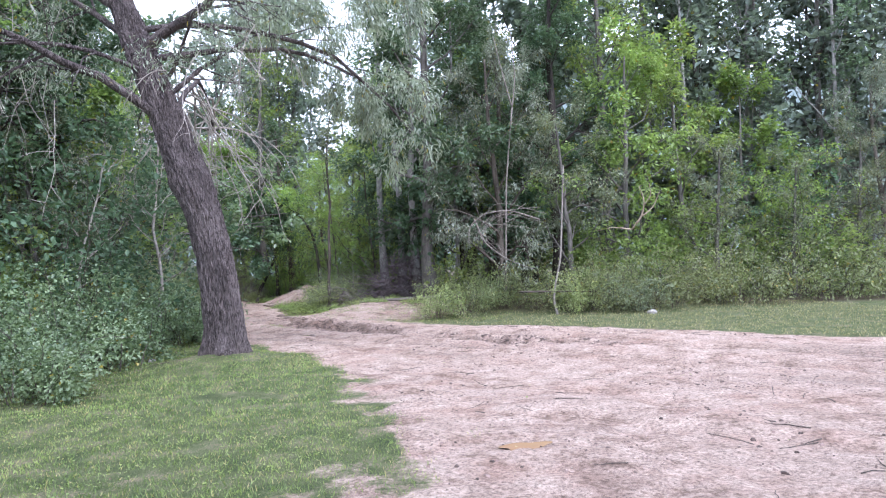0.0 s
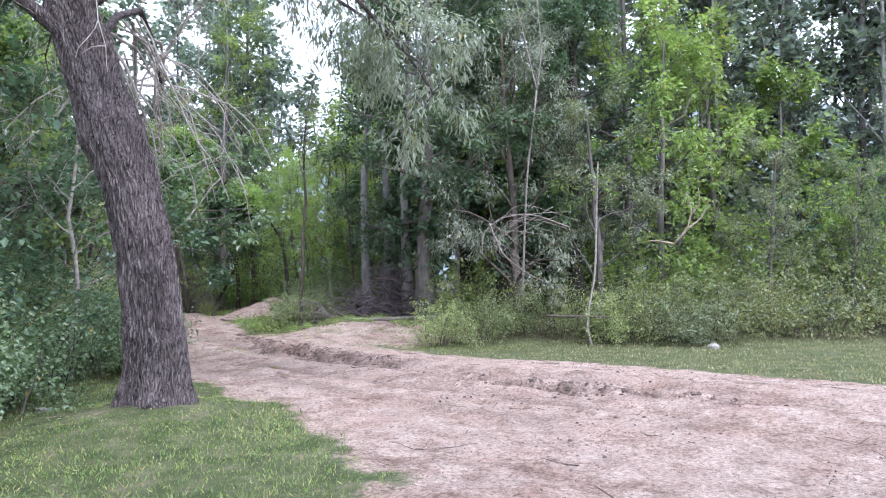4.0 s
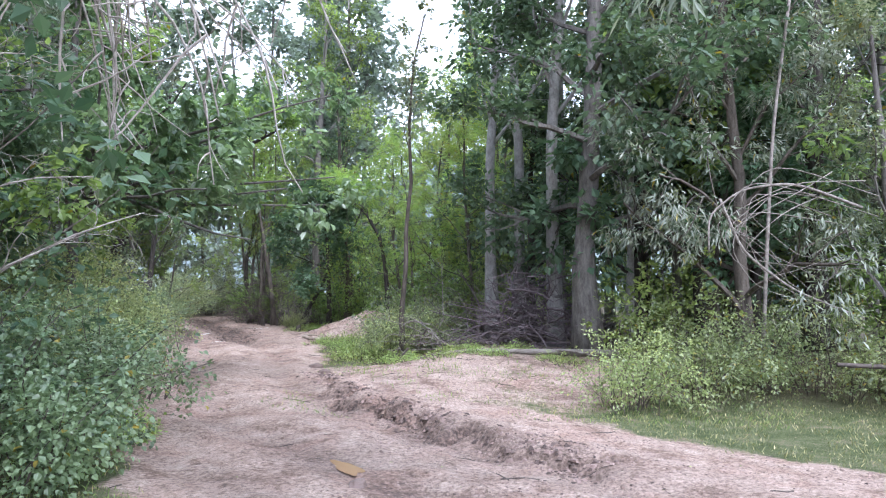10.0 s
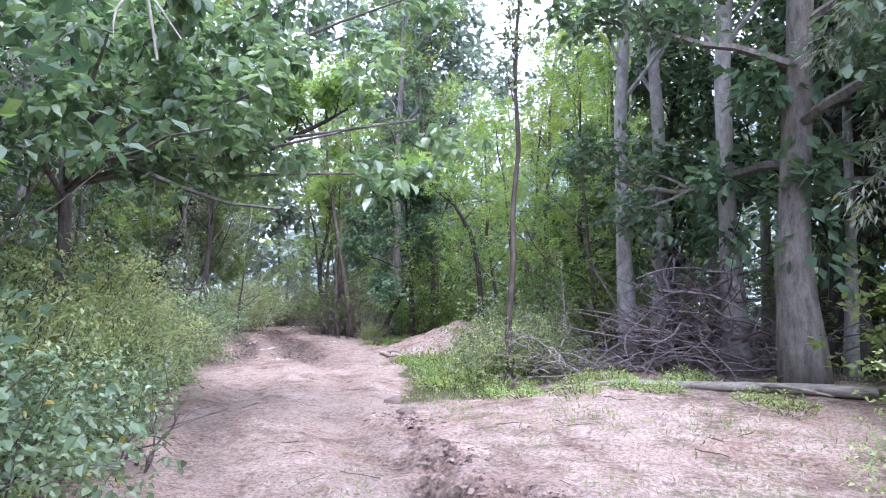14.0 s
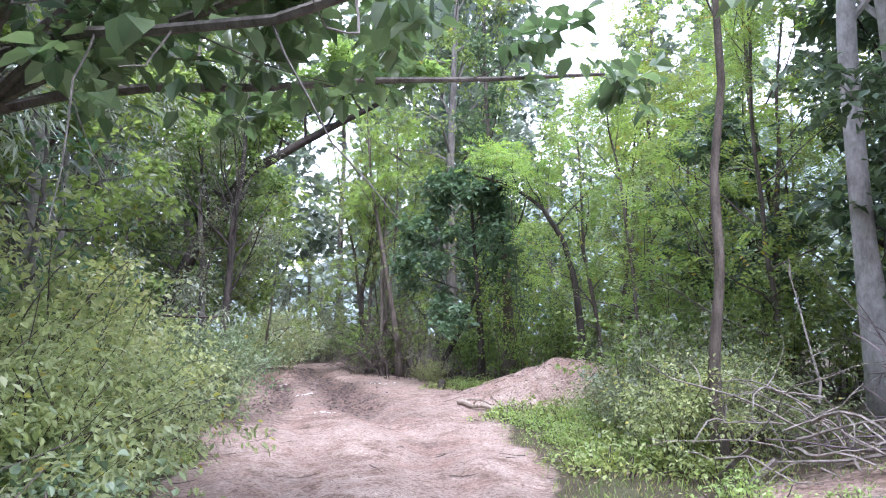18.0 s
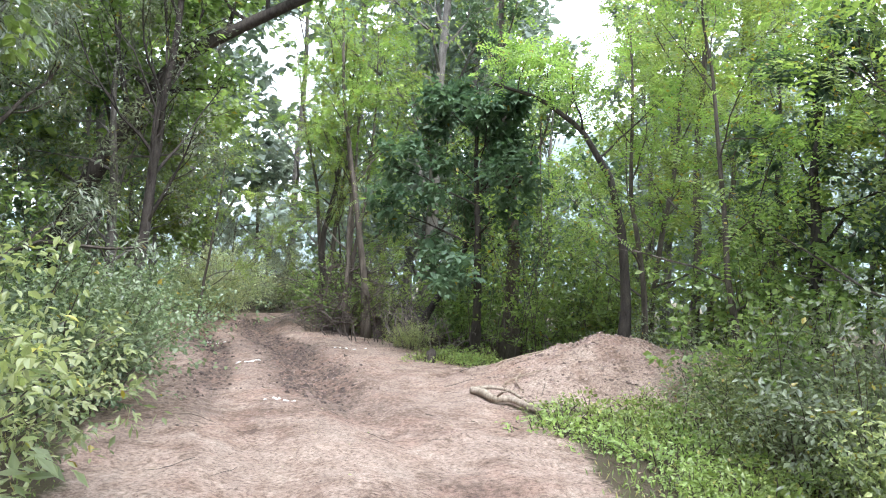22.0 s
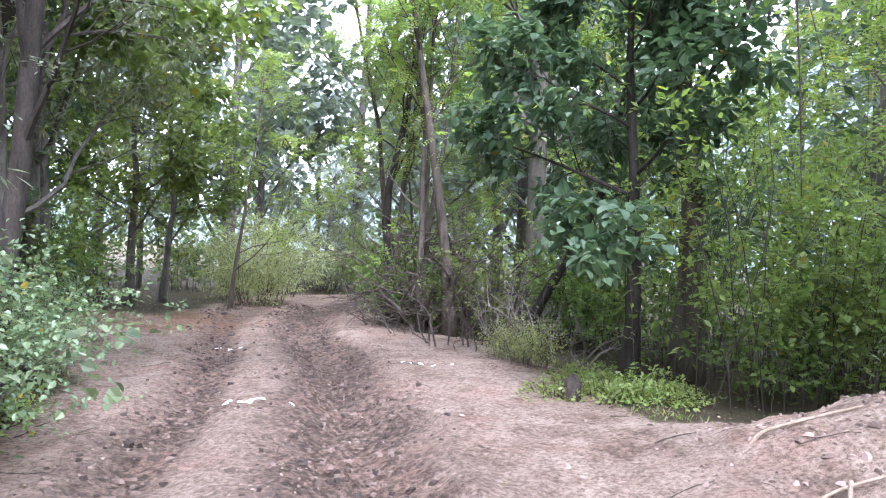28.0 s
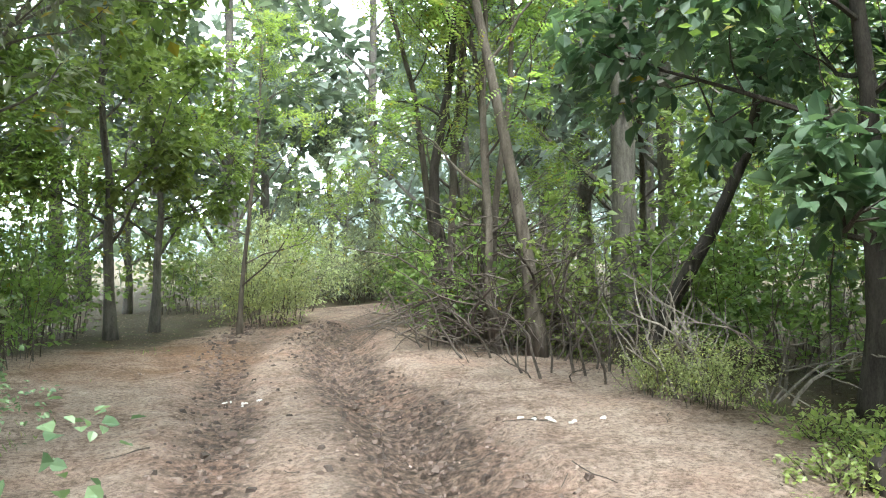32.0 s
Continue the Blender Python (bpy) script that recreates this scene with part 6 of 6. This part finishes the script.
held = (lay(sx_, sy_)[1] > 0.5) & (rough(sx_, sy_, 0.8, 212) + 0.5 * rough(sx_, sy_, 3.0, 213) > 0.35 * straw_rs.random(15000))
sx_, sy_ = sx_[held], sy_[held]
sn = len(sx_)
turn_s = straw_rs.uniform(0, 6.28, sn)
straw.leaves(np.stack([sx_, sy_, lay(sx_, sy_)[0] + 0.008], 1), np.stack([np.cos(turn_s), np.sin(turn_s), straw_rs.normal(0, 0.12, sn)], 1), np.stack([straw_rs.normal(0, 0.3, sn), straw_rs.normal(0, 0.3, sn), np.ones(sn)], 1), straw_rs.uniform(0.04, 0.16, sn), straw_rs.uniform(0.004, 0.009, sn), 0.4)
tagged(new("straw_litter", straw.mesh("straw_litter", LITTER)), "bits of straw and dry stalks on the soil", "debris", kind="stuff")
twig_rs = np.random.default_rng(207)
litter_twigs = Shape()
spots = np.stack([twig_rs.uniform(-16, 7, 900), twig_rs.uniform(5, 44, 900)], 1)
spots = spots[(lay(spots[:, 0], spots[:, 1])[1] > 0.5) | (twig_rs.random(900) < 0.2)][:480]
ways = [bend(twig_rs, (x, y, 0), (math.cos(a), math.sin(a), 0), twig_rs.uniform(0.1, 0.5), 4, 0.2, 0) for (x, y), a in zip(spots, twig_rs.uniform(0, 6.28, len(spots)))]
flat = np.concatenate(ways)
flat[:, 2] = lay(flat[:, 0], flat[:, 1])[0] + 0.006
for k in range(len(ways)):
    r0 = twig_rs.uniform(0.002, 0.007)
    litter_twigs.tube(flat[5 * k : 5 * k + 5], np.linspace(r0, r0 * 0.5, 5), 4)
tagged(new("litter_twigs", litter_twigs.mesh("litter_twigs", TWIG_DARK)), "small broken twigs lying on the soil", "debris", kind="stuff")


def lump(name, label, category, x, y, size, mat, seed, flat=0.6, lift=0.3):
    r = np.random.default_rng(seed)
    bm = bmesh.new()
    bmesh.ops.create_icosphere(bm, subdivisions=3, radius=1)
    for v in bm.verts:
        d = 1 + 0.25 * noise.noise(v.co * 1.7 + Vector((seed, 0, 0))) + 0.1 * noise.noise(v.co * 5)
        v.co = Vector((v.co.x * size[0], v.co.y * size[1], v.co.z * size[2])) * d
    me = bpy.data.meshes.new(name)
    bm.to_mesh(me)
    bm.free()
    me.materials.append(mat)
    ob = new(name, me)
    ob.location = (x, y, height_at(x, y) + size[2] * lift)
    ob.rotation_euler = (0, 0, r.uniform(0, 6.28))
    return tagged(ob, label, category)


lump("stone", "whitish stone at the foot of the meadow bushes", "stone", 5.9, 21.4, (0.14, 0.11, 0.1), STONE, 1)
lump("clod", "dark clod of earth beside the track", "clod", -3.3, 18.05, (0.13, 0.07, 0.05), MUD_CLOD, 2)
lump("clod", "overhanging clod at the gully's edge", "clod", -6.4, 26.9, (0.17, 0.1, 0.07), MUD_CLOD, 3)
lump("clod", "overhanging clod at the gully's edge", "clod", -6.0, 26.2, (0.15, 0.09, 0.06), MUD_CLOD, 4)
lump("stump", "small dark stump in the weeds", "stump", -10.7, 38.5, (0.13, 0.12, 0.2), BARK_DARK, 5)
lump("stone", "pale stone in the grass", "stone", -5.6, 14.3, (0.08, 0.06, 0.05), STONE, 6)


def scrap(x, y, size, seed, label):
    r = np.random.default_rng(seed)
    s = Shape()
    for _ in range(9):
        px, py = x + r.normal(0, size * 2.4), y + r.normal(0, size * 0.9)
        n = 7
        a = np.sort(r.uniform(0, 6.28, n))
        d = size * r.uniform(0.25, 0.6, n)
        pts = np.stack([px + np.cos(a) * d, py + np.sin(a) * d * 0.6, 0 * a], 1)
        pts[:, 2] = lay(pts[:, 0], pts[:, 1])[0] + 0.012 + r.uniform(0, 0.012, n)
        mid = pts.mean(0) + [0, 0, 0.01]
        low = pts - [0, 0, 0.01]
        k = np.arange(n)
        e = (k + 1) % n
        s.add(np.concatenate([pts, low, mid[None]]), np.stack([k, k + n, e + n, e], 1), np.stack([k * 0 + 2 * n, k, e], 1))
    return tagged(new("paper_scrap", s.mesh("paper_scrap", PAPER)), label, "litter", kind="stuff")


scrap(-13.8, 37.1, 0.085, 301, "torn whitish scraps trodden into the track")
scrap(-11.6, 33.4, 0.055, 302, "small pale scraps trodden into the track")
scrap(-12.9, 39.8, 0.06, 303, "pale flake lying on the bank")
scrap(-16.5, 40.6, 0.05, 304, "pale flake beside the track")


def puddle(x, y, wide, deep, turn, label):
    mat, n, l, bsdf = nodes_of("brown_water")
    bsdf.inputs["Base Color"].default_value = (0.3, 0.19, 0.11, 1)
    bsdf.inputs["Roughness"].default_value = 0.08
    k = 28
    a = np.arange(k) * 2 * np.pi / k
    d = 1 + 0.18 * np.sin(3 * a + 1) + 0.1 * np.sin(5 * a)
    u, v = np.cos(a) * d * wide, np.sin(a) * d * deep
    c, s_ = math.cos(turn), math.sin(turn)
    px, py = x + u * c - v * s_, y + u * s_ + v * c
    z = lay(px, py)[0].mean() + 0.012
    pts = np.concatenate([np.stack([px, py, 0 * px + z], 1), [[x, y, z]]])
    i = np.arange(k)
    return tagged(new("puddle", Shape().add(pts, None, np.stack([i * 0 + k, i, (i + 1) % k], 1)).mesh("puddle", mat)), label, "puddle", kind="structure")


puddle(0.96, 6.96, 0.22, 0.13, 0.3, "small brown puddle on the soil")
puddle(-3.6, 18.85, 0.3, 0.1, 2.2, "small brown puddle in a rut")


# ---- crumbs of earth ----


def crumbs(name, label, x, y, size, mat, seed, lift=0.25):
    """Many small broken lumps, in one body that nobody could count."""
    r = np.random.default_rng(seed)
    n = len(x)
    box = np.array([(-1, -1, -1), (1, -1, -1), (1, 1, -1), (-1, 1, -1), (-0.55, -0.6, 0.9), (0.7, -0.45, 0.7), (0.45, 0.65, 1), (-0.65, 0.5, 0.6)])
    w = size * r.uniform(0.4, 1.0, n) ** 1.5
    b = box[None] * (1 + r.normal(0, 0.25, (n, 8, 3))) * w[:, None, None] * np.stack([r.uniform(0.8, 1.9, n), np.ones(n), r.uniform(0.4, 0.9, n)], 1)[:, None]
    a = r.uniform(0, 6.28, n)
    c, s_ = np.cos(a)[:, None], np.sin(a)[:, None]
    z = lay(x, y)[0]
    v = np.stack([b[..., 0] * c - b[..., 1] * s_ + x[:, None], b[..., 0] * s_ + b[..., 1] * c + y[:, None], b[..., 2] + (z + w * lift)[:, None]], -1)
    o = np.arange(n)[:, None] * 8
    faces = np.concatenate([o + f for f in ([4, 5, 6, 7], [0, 1, 5, 4], [1, 2, 6, 5], [2, 3, 7, 6], [3, 0, 4, 7])])
    return tagged(new(name, Shape().add(v.reshape(-1, 3), faces).mesh(name, mat)), label, "clods", kind="stuff")


cr = np.random.default_rng(601)
cx, cy = cr.uniform(-4, 5, 26000), cr.uniform(6, 21, 26000)
keep_it = (lay(cx, cy)[1] > 0.55) & (rough(cx, cy, 1.1, 602) + 0.5 * rough(cx * 2, cy, 3.0, 603) > 0.05 + 0.5 * cr.random(26000))
crumbs("soil_crumbs", "loose reddish crumbs on the open soil", cx[keep_it], cy[keep_it], 0.011, CRUMB, 604)
seat = cr.uniform(0.5, 16.5, 2600)
seat = seat[(rough(seat, seat * 0, 1.3, 610) > 0.1) | (cr.random(2600) < 0.12)]
many = len(seat)
srun = np.concatenate([[0], np.cumsum(np.hypot(*np.diff(SCARP, axis=0).T))])
sx, sy = np.interp(seat, srun, SCARP[:, 0]), np.interp(seat, srun, SCARP[:, 1])
shift = cr.normal(0.02, 0.16, many)
crumbs("bank_clods", "dark broken clods along the small washed-out bank", sx + shift * 0.75 + cr.normal(0, 0.06, many), sy + shift * 0.6 + cr.normal(0, 0.06, many), 0.026, CLOD, 605, 0.1)
cx, cy = cr.uniform(-19, -3, 30000), cr.uniform(19, 46, 30000)
state = lay(cx, cy)
keep_it = (state[1] > 0.6) & (np.abs(state[5]) < 2.8) & (rough(cx, cy, 1.3, 606) > -0.1 + 0.6 * cr.random(30000))
crumbs("soil_crumbs", "loose brown crumbs along the track", cx[keep_it], cy[keep_it], 0.011, CRUMB, 607)
mx_, my_ = MOUND[0] + cr.normal(0, 1.0, 1100), MOUND[1] + cr.normal(0, 0.9, 1100)
crumbs("mound_crumbs", "crumbling reddish lumps on the earth mound", mx_, my_, 0.024, CRUMB, 608)
fx, fy = cr.uniform(-26, 4, 40000), cr.uniform(18, 52, 40000)
state = lay(fx, fy)
keep_it = (state[4] > 0.4) & (np.abs(state[5]) < 7) & (state[1] < 0.4)
fx, fy, fz, n_ = fx[keep_it], fy[keep_it], state[0][keep_it], int(keep_it.sum())
turn_ = cr.uniform(0, 6.28, n_)
fallen = Shape().leaves(np.stack([fx, fy, fz + 0.01], 1), np.stack([np.cos(turn_), np.sin(turn_), cr.normal(0, 0.25, n_)], 1), np.stack([cr.normal(0, 0.35, n_), cr.normal(0, 0.35, n_), np.ones(n_)], 1), cr.uniform(0.025, 0.07, n_), cr.uniform(0.012, 0.032, n_), 0.5)
tagged(new("forest_litter", fallen.mesh("forest_litter", LITTER)), "dry brown leaves on the wood's floor", "leaf litter", kind="stuff")
